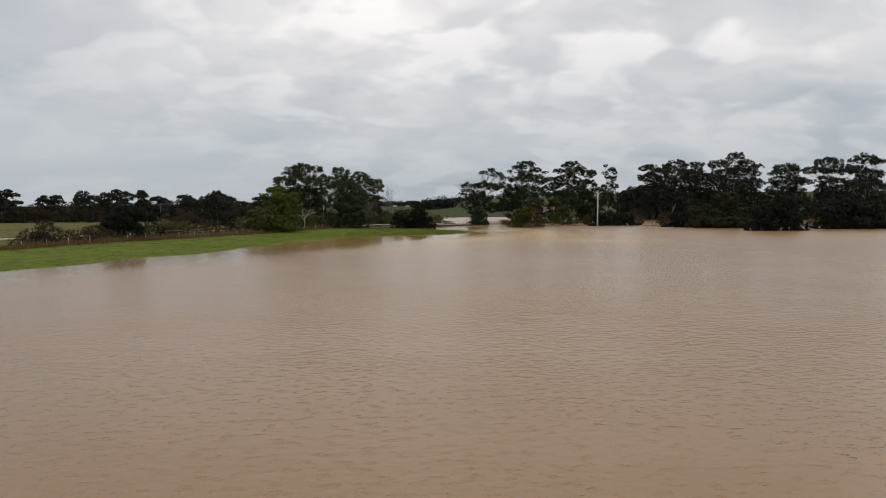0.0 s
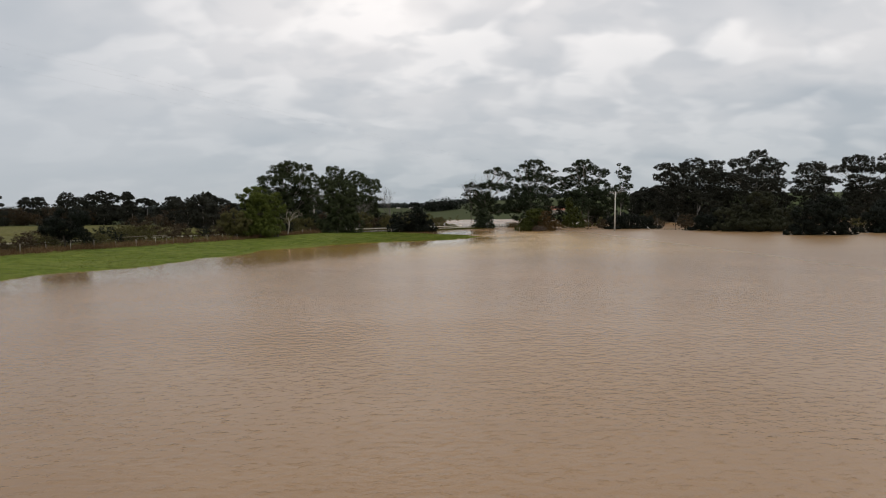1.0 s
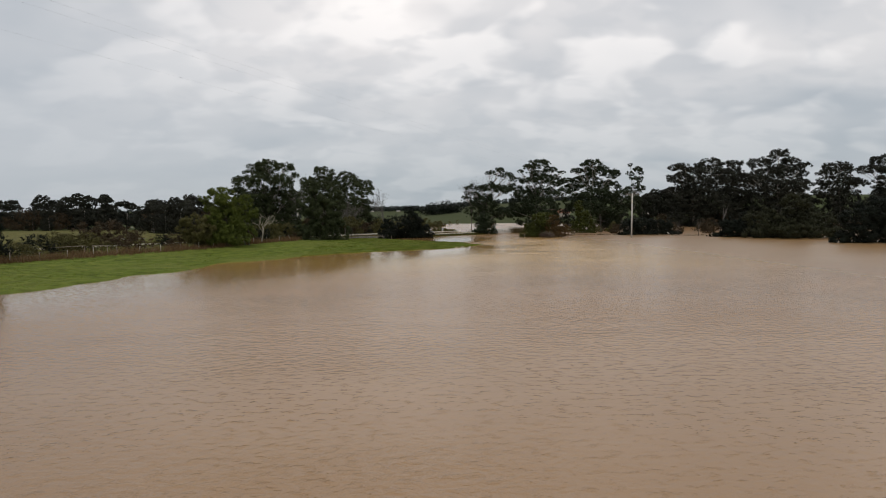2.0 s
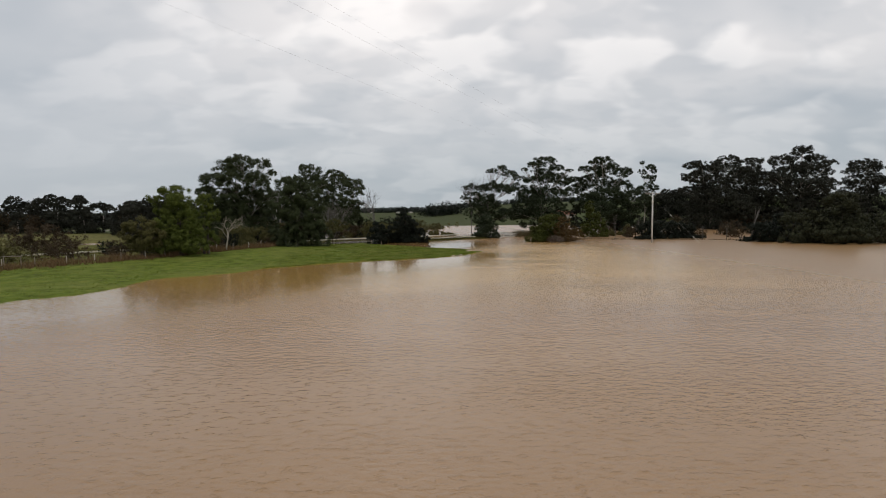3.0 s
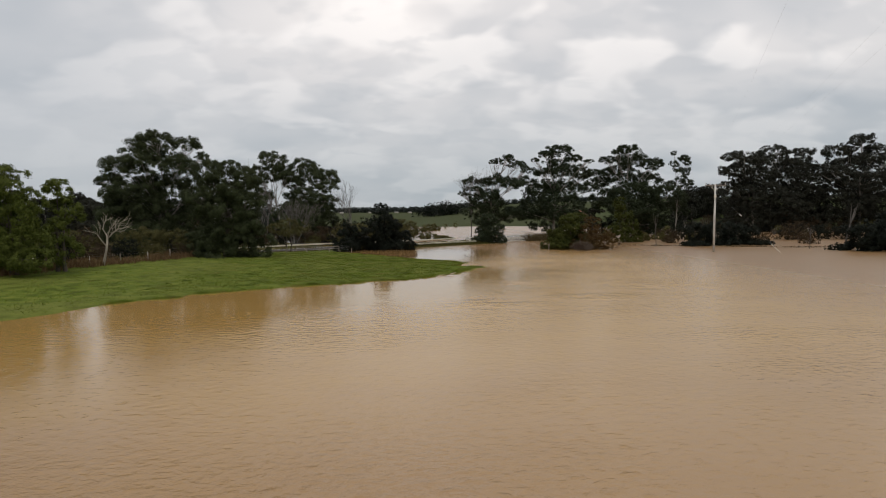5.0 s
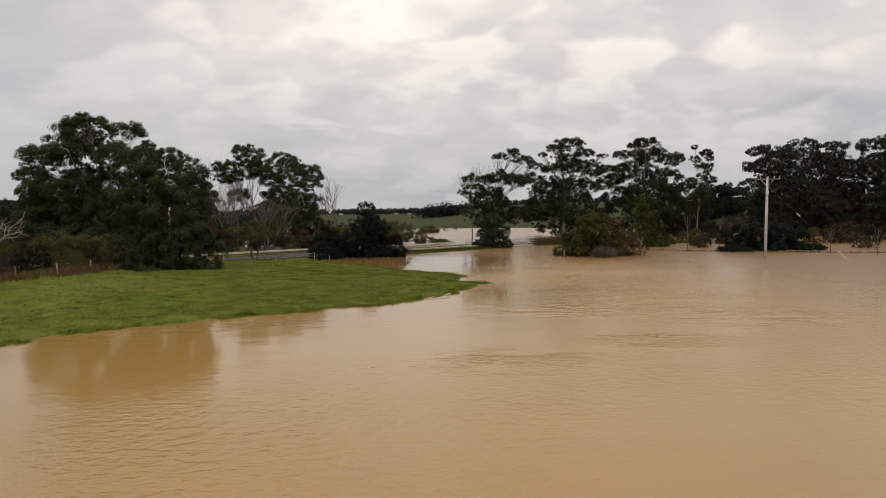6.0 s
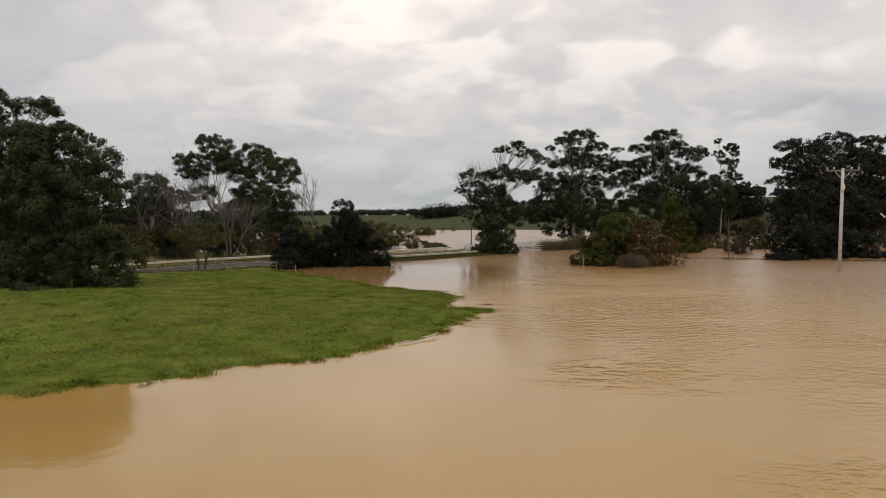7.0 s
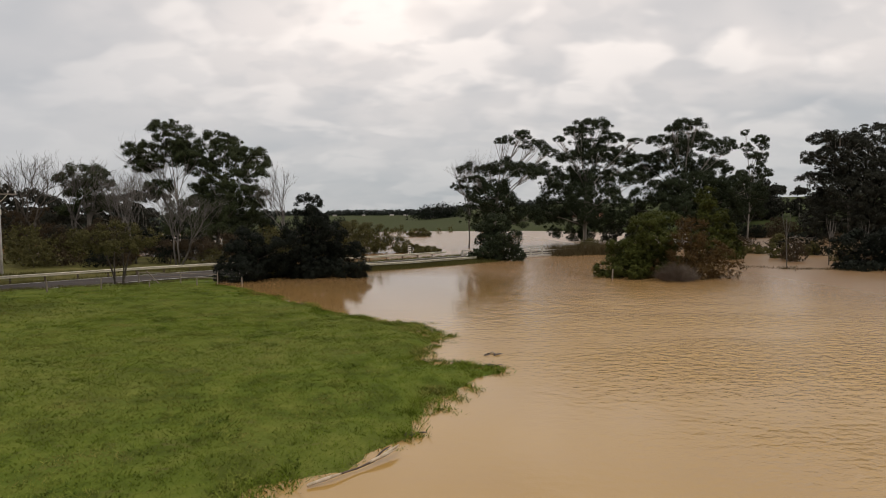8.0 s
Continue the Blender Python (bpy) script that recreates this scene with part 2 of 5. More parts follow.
    wavelet = times(span(nt, noise_node(nt, 3.8, 3.0, 0.6, stretch=(0.6, 1, 1)), 0.52, 0.76, 0.0, 0.20), span(nt, sep.outputs[1], 70.0, 118.0, 1.0, 0.0))
    crest = nt.nodes.new("ShaderNodeMath")
    crest.operation = "MULTIPLY_ADD"
    nt.links.new(rip, crest.inputs[0])
    nt.links.new(ruffled, crest.inputs[1])
    nt.links.new(wavelet, crest.inputs[2])
    height = crest.outputs[0]
    first = bump(nt, b, swell, 0.25, 0.05)
    bump(nt, b, height, 1.0, 0.085, first)
    return m


def ground_material():
    """Wet pasture over silt: greens in patches, worn yellow tufts, bare mud below the water's edge."""
    m, nt, b = material("pasture")
    big, mid, small = noise_node(nt, 0.09, 4.0), noise_node(nt, 0.8, 5.0, 0.6), noise_node(nt, 7.0, 4.0, 0.65)
    c = ramp(nt, mid, [(0.36, (0.057, 0.078, 0.012)), (0.5, (0.094, 0.129, 0.019)), (0.66, (0.140, 0.162, 0.030))])
    c = mixed(nt, span(nt, big, 0.42, 0.68, 0.0, 0.5), c, (0.150, 0.160, 0.042))
    fleck = noise_node(nt, 2.6, 5.0, 0.7, stretch=(0.6, 1, 1))
    c = mixed(nt, span(nt, fleck, 0.55, 0.72, 0.0, 0.55), c, (0.135, 0.118, 0.045))
    c = mixed(nt, span(nt, small, 0.6, 0.78, 0.0, 0.35), c, (0.15, 0.15, 0.06))
    geo, sep = nt.nodes.new("ShaderNodeNewGeometry"), nt.nodes.new("ShaderNodeSeparateXYZ")
    nt.links.new(geo.outputs["Position"], sep.inputs[0])
    # rank olive and straw coloured growth beyond the paddock fence
    beyond = nt.nodes.new("ShaderNodeMath")
    beyond.operation = "MULTIPLY_ADD"
    nt.links.new(sep.outputs[0], beyond.inputs[0])
    beyond.inputs[1].default_value = -2.2
    nt.links.new(sep.outputs[1], beyond.inputs[2])
    rank = ramp(nt, mid, [(0.3, (0.058, 0.054, 0.019)), (0.55, (0.115, 0.102, 0.038)), (0.8, (0.20, 0.165, 0.08))])
    c = mixed(nt, span(nt, beyond.outputs[0], 196.0, 204.0, 0.0, 0.85), c, rank)
    c = mixed(nt, span(nt, sep.outputs[1], 246.0, 275.0, 0.0, 0.9), c, (0.040, 0.052, 0.020))
    c = mixed(nt, span(nt, sep.outputs[2], -0.05, 0.01, 1.0, 0.0), c, (0.19, 0.135, 0.078))
    nt.links.new(c, b.inputs["Base Color"])
    b.inputs["Roughness"].default_value = 0.9
    b.inputs["Specular IOR Level"].default_value = 0.05
    first = bump(nt, b, mid, 0.35, 0.2)
    bump(nt, b, small, 0.7, 0.06, first)
    return m


def asphalt_material():
    m, nt, b = material("asphalt")
    f, g = noise_node(nt, 40.0, 3.0), noise_node(nt, 0.6, 4.0)
    c = ramp(nt, f, [(0.3, (0.048, 0.043, 0.041)), (0.7, (0.085, 0.076, 0.072))])
    nt.links.new(mixed(nt, span(nt, g, 0.4, 0.7, 0.0, 0.4), c, (0.098, 0.080, 0.066)), b.inputs["Base Color"])
    b.inputs["Specular IOR Level"].default_value = 0.06
    b.inputs["Roughness"].default_value = 0.85
    bump(nt, b, f, 0.3, 0.004)
    return m


WATER, PASTURE, ASPHALT = water_material(), ground_material(), asphalt_material()


def grass_material():
    """Paddock grass: rank dark patches, fresh green, tired yellow, with each blade a little different."""
    m, nt, b = material("grass_blades")
    a, c = noise_node(nt, 0.5, 5.0, 0.6), noise_node(nt, 0.16, 3.0)
    col = ramp(nt, a, [(0.38, (0.069, 0.094, 0.013)), (0.47, (0.123, 0.169, 0.021)), (0.55, (0.160, 0.203, 0.032)), (0.66, (0.228, 0.222, 0.064))])
    col = mixed(nt, span(nt, c, 0.42, 0.66, 0.0, 0.55), col, (0.184, 0.190, 0.048))
    tired = noise_node(nt, 2.4, 5.0, 0.7, stretch=(0.6, 1, 1))
    col = mixed(nt, span(nt, tired, 0.54, 0.70, 0.0, 0.6), col, (0.226, 0.184, 0.065))
    rank = noise_node(nt, 1.5, 4.0, 0.6, stretch=(0.5, 1, 1))
    col = mixed(nt, span(nt, rank, 0.55, 0.68, 0.0, 0.6), col, (0.065, 0.098, 0.014))
    geo = nt.nodes.new("ShaderNodeNewGeometry")
    one = ramp(nt, geo.outputs["Random Per Island"], [(0.0, (0.75, 0.77, 0.7)), (0.85, (1.0, 1.0, 1.0)), (1.0, (1.15, 1.1, 1.05))])
    nt.links.new(mixed(nt, 1.0, col, one, "MULTIPLY"), b.inputs["Base Color"])
    b.inputs["Roughness"].default_value = 0.8
    b.inputs["Specular IOR Level"].default_value = 0.04
    return m


GRASS = grass_material()
REED = leaf_material("dry_reeds", (0.06, 0.045, 0.022), (0.09, 0.07, 0.036), (0.14, 0.115, 0.06), 0.7)
STRAW = leaf_material("dry_straw", (0.085, 0.052, 0.026), (0.14, 0.088, 0.045), (0.23, 0.155, 0.085), 0.7)
BANK = leaf_material("bank_grass_blades", (0.060, 0.058, 0.018), (0.095, 0.090, 0.028), (0.145, 0.128, 0.046), 0.7)
GUM_GRASS = leaf_material("tussock_blades", (0.055, 0.085, 0.013), (0.078, 0.116, 0.018), (0.115, 0.150, 0.030), 0.6)


# ---- mesh helpers ----
class Buf:
    """Collects rings and faces for one mesh."""

    def __init__(self):
        self.v, self.f = [], []

    def tube(self, pts, radii, sides=6):
        pts = [Vector(p) for p in pts]
        start = len(self.v)
        for i, p in enumerate(pts):
            a, b = pts[max(0, i - 1)], pts[min(len(pts) - 1, i + 1)]
            d = (b - a).normalized()
            side = d.cross(Vector((0.31, 0.94, 0.12))).normalized()
            up = d.cross(side)
            for k in range(sides):
                w = 2 * math.pi * k / sides
                self.v.append(tuple(p + radii[i] * (math.cos(w) * side + math.sin(w) * up)))
        for i in range(len(pts) - 1):
            for k in range(sides):
                a, b = start + i * sides + k, start + i * sides + (k + 1) % sides
                self.f.append((a, b, b + sides, a + sides))
        self.f.append(tuple(range(start + sides - 1, start - 1, -1)))
        end = start + (len(pts) - 1) * sides
        self.f.append(tuple(range(end, end + sides)))

    def box(self, lo, hi, turn=0.0, at=(0, 0, 0)):
        s = len(self.v)
        c, n = math.cos(turn), math.sin(turn)
        for z in (lo[2], hi[2]):
            for x, y in ((lo[0], lo[1]), (hi[0], lo[1]), (hi[0], hi[1]), (lo[0], hi[1])):
                self.v.append((at[0] + c * x - n * y, at[1] + n * x + c * y, at[2] + z))
        for q in ((3, 2, 1, 0), (4, 5, 6, 7), (0, 1, 5, 4), (1, 2, 6, 5), (2, 3, 7, 6), (3, 0, 4, 7)):
            self.f.append(tuple(s + i for i in q))

    def mesh(self, name, mat, smooth=False):
        me = bpy.data.meshes.new(name)
        me.from_pydata(self.v, [], self.f)
        me.materials.append(mat)
        if smooth:
            me.shade_smooth()
        return me


def part(name, data, parent, label=""):
    ob = new(name, data)
    ob.parent = parent
    if label:
        ob["label"] = label
    return ob


def thing(name, at, label, category, group="", kind=""):
    ob = new(name)
    ob.empty_display_size = 0.3
    ob.matrix_world = pose(*at)
    return tagged(ob, label, category, group, kind)


def tris(name, corners, mat):
    """One mesh of loose three-cornered leaves; corners is an array n x 3 x 3."""
    me = bpy.data.meshes.new(name)
    n = len(corners)
    me.vertices.add(3 * n)
    me.vertices.foreach_set("co", corners.astype(np.float32).ravel())
    me.loops.add(3 * n)
    me.loops.foreach_set("vertex_index", np.arange(3 * n, dtype=np.int32))
    me.polygons.add(n)
    me.polygons.foreach_set("loop_start", np.arange(0, 3 * n, 3, dtype=np.int32))
    me.update(calc_edges=True)
    me.materials.append(mat)
    return me


def leaf_sprays(rng, places, out, size, droop=0.35, slim=0.6, ruffle=0.34):
    """Pointed leaf sprays at the places, lying on the outside of their tuft, each turned its own way and hanging a little."""
    n = len(places)
    face = out / (np.linalg.norm(out, axis=1, keepdims=True) + 1e-9) + rng.normal(size=(n, 3)) * ruffle
    face /= np.linalg.norm(face, axis=1, keepdims=True) + 1e-9
    hang = rng.normal(size=(n, 3))
    hang[:, 2] -= droop
    across = np.cross(face, hang)
    across /= np.linalg.norm(across, axis=1, keepdims=True) + 1e-9
    along_leaf = np.cross(across, face)
    s = size * rng.uniform(0.6, 1.35, (n, 1))
    a, b = along_leaf * s * 0.5, across * s * slim * 0.5
    return np.stack([places - a + b, places + a, places - a - b], axis=1)


def unit(rng, n):
    d = rng.normal(size=(n, 3))
    return d / (np.linalg.norm(d, axis=1, keepdims=True) + 1e-9)


def puffs(rng, centre, radii, size, cover, ball, loose):
    """Sprays of one clump: rounded puffs of many sizes over its outside, a cap that is domed above and flat below or a whole ball. Gives the places and outward ways of the fine sprays, the puffs, and the places of the coarse sprays in their hearts."""
    r = np.array(radii)
    body = float(r[0] * r[1] * r[2]) ** (1 / 3)
    dome = min(0.64, max(0.26, 0.30 * math.sqrt(r[0] * r[2])))
    p = 1.6
    area = 4 * math.pi * ((((r[0] * r[1]) ** p + (r[0] * r[2]) ** p + (r[1] * r[2]) ** p) / 3) ** (1 / p))
    count = max(5, int(0.68 * area / (math.pi * dome * dome) * (1.0 - 0.45 * loose)))
    d = unit(rng, count)
    if not ball:
        d[:, 2] = np.where((d[:, 2] < -0.1) & (rng.uniform(size=count) < 0.6), -d[:, 2], d[:, 2])
        d[:, 2] = np.where(d[:, 2] < 0, d[:, 2] * 0.5, d[:, 2])
    bulge = rng.uniform(0.62, 1.06, (count, 1))
    heart = d * bulge * np.maximum(r - 0.45 * dome, 0.12)
    wide = dome * rng.uniform(0.45, 1.4, count)
    each = np.maximum(6, (cover * 2.7 * math.pi * wide * wide / (0.5 * size * size)).astype(int))
    who = np.repeat(np.arange(count), each)
    n = len(who)
    w = unit(rng, n) + 0.55 * d[who] + np.array([0, 0, 0.22])
    w /= np.linalg.norm(w, axis=1, keepdims=True) + 1e-9
    shell = rng.uniform(0.3, 1.12, (n, 1)) ** 0.6 + (rng.uniform(size=(n, 1)) < 0.12) * rng.uniform(0.0, 0.3, (n, 1))
    flat = np.where(w[:, 2:] < 0, 0.62, 0.85) if not ball else np.full((n, 1), 0.95)
    step = w * shell * wide[who][:, None]
    step[:, 2:] *= flat
    inner = np.repeat(heart, 6, axis=0) + unit(rng, count * 6) * np.repeat(wide, 6)[:, None] * rng.uniform(0.05, 0.5, (count * 6, 1))
    deep = unit(rng, max(4, int(9 * body * body))) * rng.uniform(0.05, 0.55, (max(4, int(9 * body * body)), 1)) * r
    if loose > 0.6:
        deep = deep[:4]
    c = np.array(centre)
    return heart[who] + step + c, w, heart + c, np.concatenate([inner, deep]) + c, dome


def bend(a, b, rise, n=5):
    """Points from a to b, bowed upward by rise."""
    a, b = Vector(a), Vector(b)
    mid = (a + b) / 2 + Vector((0, 0, rise))
    out = []
    for i in range(n + 1):
        u = i / n
        out.append((1 - u) ** 2 * a + 2 * u * (1 - u) * mid + u * u * b)
    return out


def tree(name, at, clumps, leaves, bark, label, category="tree", trunk=0.35, stems=1, size=0.5, cover=1.0,
         deep=0.75, fork=0.3, seed=0, group="", limbs=True, full=0.0, slim=0.6, loose=0.0, fill=0.8, twigs=9, skirt=False, plump=0.52):
    """A tree or bush at its foot. clumps: (sideways, height, half width, half height) of each mass of leaves."""
    rng = np.random.default_rng(seed + 17)
    ob = thing(name, at, label, category, group)
    top = max(c[1] for c in clumps)
    wide = max(abs(c[0]) + c[2] for c in clumps)
    masses = []
    for dx, dz, rx, rz in clumps:
        ball = not full
        if full:
            rx = rx * full
            thick = max(rz, plump * rx)
            dz, rz = dz - 0.9 * (thick - rz), thick
            if dz < 0.46 * top:
                rx, rz, ball = rx * 1.12, rz * 1.35, True
        room = max(0.1, wide * deep * (1 - 0.5 * dz / top) - 0.5 * rx)
        masses.append((Vector((dx, rng.uniform(-room, room), dz)), (rx, rx * rng.uniform(0.75, 1.05), rz), ball, loose))
    # looser masses that bridge neighbouring ones, so that the crown closes up below and stays open near its top
    for i, (c, r, ball, _) in enumerate(list(masses)):
        for c2, r2, _, _ in masses[i + 1:len(clumps)]:
            mid, gap = (c + c2) / 2, (c - c2).length / (r[0] + r2[0])
            if 0.45 < gap < 1.25 and rng.uniform() < fill * (1.0 if mid.z < 0.5 * top else 0.3):
                k = 0.30 * (r[0] + r2[0])
                masses.append((mid + Vector(rng.normal(size=3) * 0.12 * k), (k, k, 0.62 * k), True, loose if mid.z < 0.5 * top else 0.6))
    if skirt:
        for k in range(5):
            u = (k - 2) / 2.4
            masses.append((Vector((u * wide, rng.normal() * 0.2 * wide, 0.11 * top)), (0.32 * wide, 0.30 * wide, 0.22 * top), True, loose))
    sprays, centres = [], []
    for i, (c, r, ball, gaps) in enumerate(masses):
        p, out, t, core, dome = puffs(rng, c, r, size, cover, ball, gaps)
        seen = np.ones(len(p), bool)
        for j, (c2, r2, _, gaps2) in enumerate(masses):
            if j != i and gaps2 < 0.5:
                seen &= (((p - np.array(c2)) / np.array(r2)) ** 2).sum(axis=1) > 0.42
        sprays += [leaf_sprays(rng, p[seen], out[seen], size, slim=slim), leaf_sprays(rng, core, unit(rng, len(core)), 0.5 * dome, slim=0.8)]
        if i < len(clumps):
            centres.append((tuple(c), t))
    part("crown", tris("crown", np.concatenate(sprays), leaves), ob)
    # stems, then one limb to each clump with twigs that carry the tufts
    feet = []
    for s in range(stems):
        spread = 0.0 if stems == 1 else trunk * 2.2 * (s - (stems - 1) / 2)
        aim = np.mean([c for c, _ in centres[s::stems]] or [centres[0][0]], axis=0)
        end = Vector((aim[0] * 0.45 + spread, aim[1] * 0.45, top * (fork + 0.32)))
        foot = Vector((spread, spread * 0.4, -0.5))
        buf = Buf()
        way = bend(foot, end, 0.0, 7)
        wob = [Vector((rng.normal() * trunk * 0.25, rng.normal() * trunk * 0.25, 0)) if 0 < i < 7 else Vector((0, 0, 0)) for i in range(8)]
        way = [p + w for p, w in zip(way, wob)]
        rad = [trunk * (1.25 if i == 0 else 1.0 - 0.62 * i / 7) for i in range(8)]
        buf.tube(way, rad, 8)
        part("trunk", buf.mesh("trunk", bark, True), ob)
        feet.append(way)
    if not limbs:
        return ob
    for i, (c, t) in enumerate(centres):
        way = feet[i % stems]
        k = min(7, max(2, int(7 * min(0.95, (c[2] * 0.62) / max(0.1, way[-1][2])))))
        buf = Buf()
        r0 = trunk * (0.30 if c[2] > top * 0.5 else 0.2)
        arm = bend(way[k], c, rng.uniform(-0.06, 0.08) * top, 5)
        buf.tube(arm, [r0 * (1 - 0.13 * j) for j in range(6)], 5)
        if full and c[2] > 0.5 * top:
            # a fan of slender limbs under the cap
            for q in rng.permutation(len(t))[:5]:
                buf.tube(bend(arm[int(rng.integers(2, 5))], t[q], -rng.uniform(0.0, 0.06) * top, 4), [r0 * 0.55, r0 * 0.48, r0 * 0.42, r0 * 0.34, r0 * 0.22], 4)
        for q in rng.permutation(len(t))[:twigs]:
            buf.tube(bend(arm[int(rng.integers(3, 6))], t[q], 0.15, 3), [r0 * 0.42, r0 * 0.32, r0 * 0.24, r0 * 0.15], 3)
        part("limb", buf.mesh("limb", bark, True), ob)
    return ob


def bare_tree(name, at, height, label, bark, trunk=0.2, spread=0.5, seed=0, group="", stems=1, reach=0.0, thin=0.011, forks=5):
    """A leafless tree: a short trunk, arching limbs that fork again and again into a haze of fine twigs. reach: share of the height at which the limbs part."""
    rng = np.random.default_rng(seed + 5)
    ob = thing(name, at, label, "dead tree", group)
    part_at = reach or 0.34

    def grow(buf, p, d, length, r, level):
        bow = Vector(rng.normal(size=3)) * length * 0.08
        end = p + d * length
        mid = (p + end) / 2 + bow
        buf.tube([p, mid, end], [max(r, thin), max(r * 0.85, thin), max(r * 0.66, thin * 0.8)], 5 if level < 2 else 3)
        if level >= forks or length < 0.28:
            return
        for k in range(3 if level < 4 else 2):
            side = Vector(rng.normal(size=3))
            side = (side - side.dot(d) * d).normalized()
            nd = d + side * rng.uniform(0.25, 0.75) * (0.55 + spread) + Vector((0, 0, 0.16))
            start = end if k == 0 else mid.lerp(end, rng.uniform(-0.2, 0.95))
            grow(buf, start, nd.normalized(), length * rng.uniform(0.58, 0.82), r * (0.66 if k == 0 else 0.5), level + 1)

    for s in range(stems):
        off = s - (stems - 1) / 2
        foot = Vector((off * trunk * 3, rng.normal() * 0.2, -0.4))
        lean = Vector((rng.normal() * 0.10 + off * 0.24, rng.normal() * 0.1, 1)).normalized()
        way = [foot + lean * (height * part_at + 0.4) * u + Vector((rng.normal() * 0.06, rng.normal() * 0.06, 0)) for u in (0, 0.33, 0.66, 1.0)]
        buf = Buf()
        buf.tube(way, [trunk * 1.25, trunk, trunk * 0.88, trunk * 0.75], 7)
        part("trunk", buf.mesh("trunk", bark, True), ob)
        count = 5 if stems == 1 else 4
        for k in range(count):
            buf = Buf()
            start = way[3] if k < 2 else way[1].lerp(way[3], rng.uniform(0.4, 1.0))
            a = 2 * math.pi * (k + rng.uniform(-0.3, 0.3)) / count
            d = (lean + Vector((math.cos(a), math.sin(a), 0.1)) * spread * rng.uniform(0.5, 1.2)).normalized()
            grow(buf, start, d, height * (1 - part_at) * 0.36, trunk * 0.5, 1)
            part("limb", buf.mesh("limb", bark), ob)
    return ob


# ---- the ground, one sheet from the paddock to the far hills ----
SHORE = [(-70, -10), (-52, 30), (-43, 48), (-38.6, 57), (-34.6, 69), (-28.5, 78), (-25.5, 88), (-22.5, 98), (-19, 106), (-15, 113),
         (-10, 118.8), (-4, 123.0), (1, 125.2), (5, 127.3), (9, 130.9), (11.2, 135), (12.8, 138.8), (10.6, 140.6), (11.6, 145), (10.4, 148),
         (7.2, 150.8), (3.4, 156), (-2, 163), (-6, 168), (-9, 185), (-22, 205), (-45, 214), (-75, 228), (-110, 330), (-600, 330), (-600, -10)]
FAR_RAIL = [(-75, 108), (-58, 130), (-40, 150), (-22.5, 170), (-15.5, 177), (-9, 182.6), (4.6, 189.8), (11, 195.4), (17, 200.6), (24, 206.4), (31, 212), (37, 216), (42, 219)]
ROAD_Z = 0.14


def smooth(a, b, x):
    u = np.clip((x - a) / (b - a), 0, 1)
    return u * u * (3 - 2 * u)


def near_line(x, y, line):
    best = np.full(np.shape(x), 1e9)
    for (ax, ay), (bx, by) in zip(line, line[1:]):
        dx, dy = bx - ax, by - ay
        u = np.clip(((x - ax) * dx + (y - ay) * dy) / (dx * dx + dy * dy), 0, 1)
        best = np.minimum(best, np.hypot(x - ax - u * dx, y - ay - u * dy))
    return best


def inside(x, y, ring):
    odd = np.zeros(np.shape(x), bool)
    for (ax, ay), (bx, by) in zip(ring, ring[1:] + ring[:1]):
        cross = (ay > y) != (by > y)
        at_x = ax + (y - ay) * (bx - ax) / (by - ay if by != ay else 1e-9)
        odd ^= cross & (x < at_x)
    return odd


def waves(x, y, s):
    return (np.sin(x * 1.7 / s + 1.3 * np.sin(y * 0.9 / s)) + np.sin(y * 1.9 / s + 1.1 * np.sin(x * 1.1 / s + 2)) + np.sin((x + y) * 1.1 / s + 4)) / 3


def shifted(line, d):
    """The line moved to its right-hand side by d metres."""
    out = []
    for i, (x, y) in enumerate(line):
        (ax, ay), (bx, by) = line[max(0, i - 1)], line[min(len(line) - 1, i + 1)]
        n = math.hypot(bx - ax, by - ay)
        out.append((x + d * (by - ay) / n, y - d * (bx - ax) / n))
    return out


ROAD_MID, NEAR_RAIL = shifted(FAR_RAIL, 3.5), shifted(FAR_RAIL, 7.9)


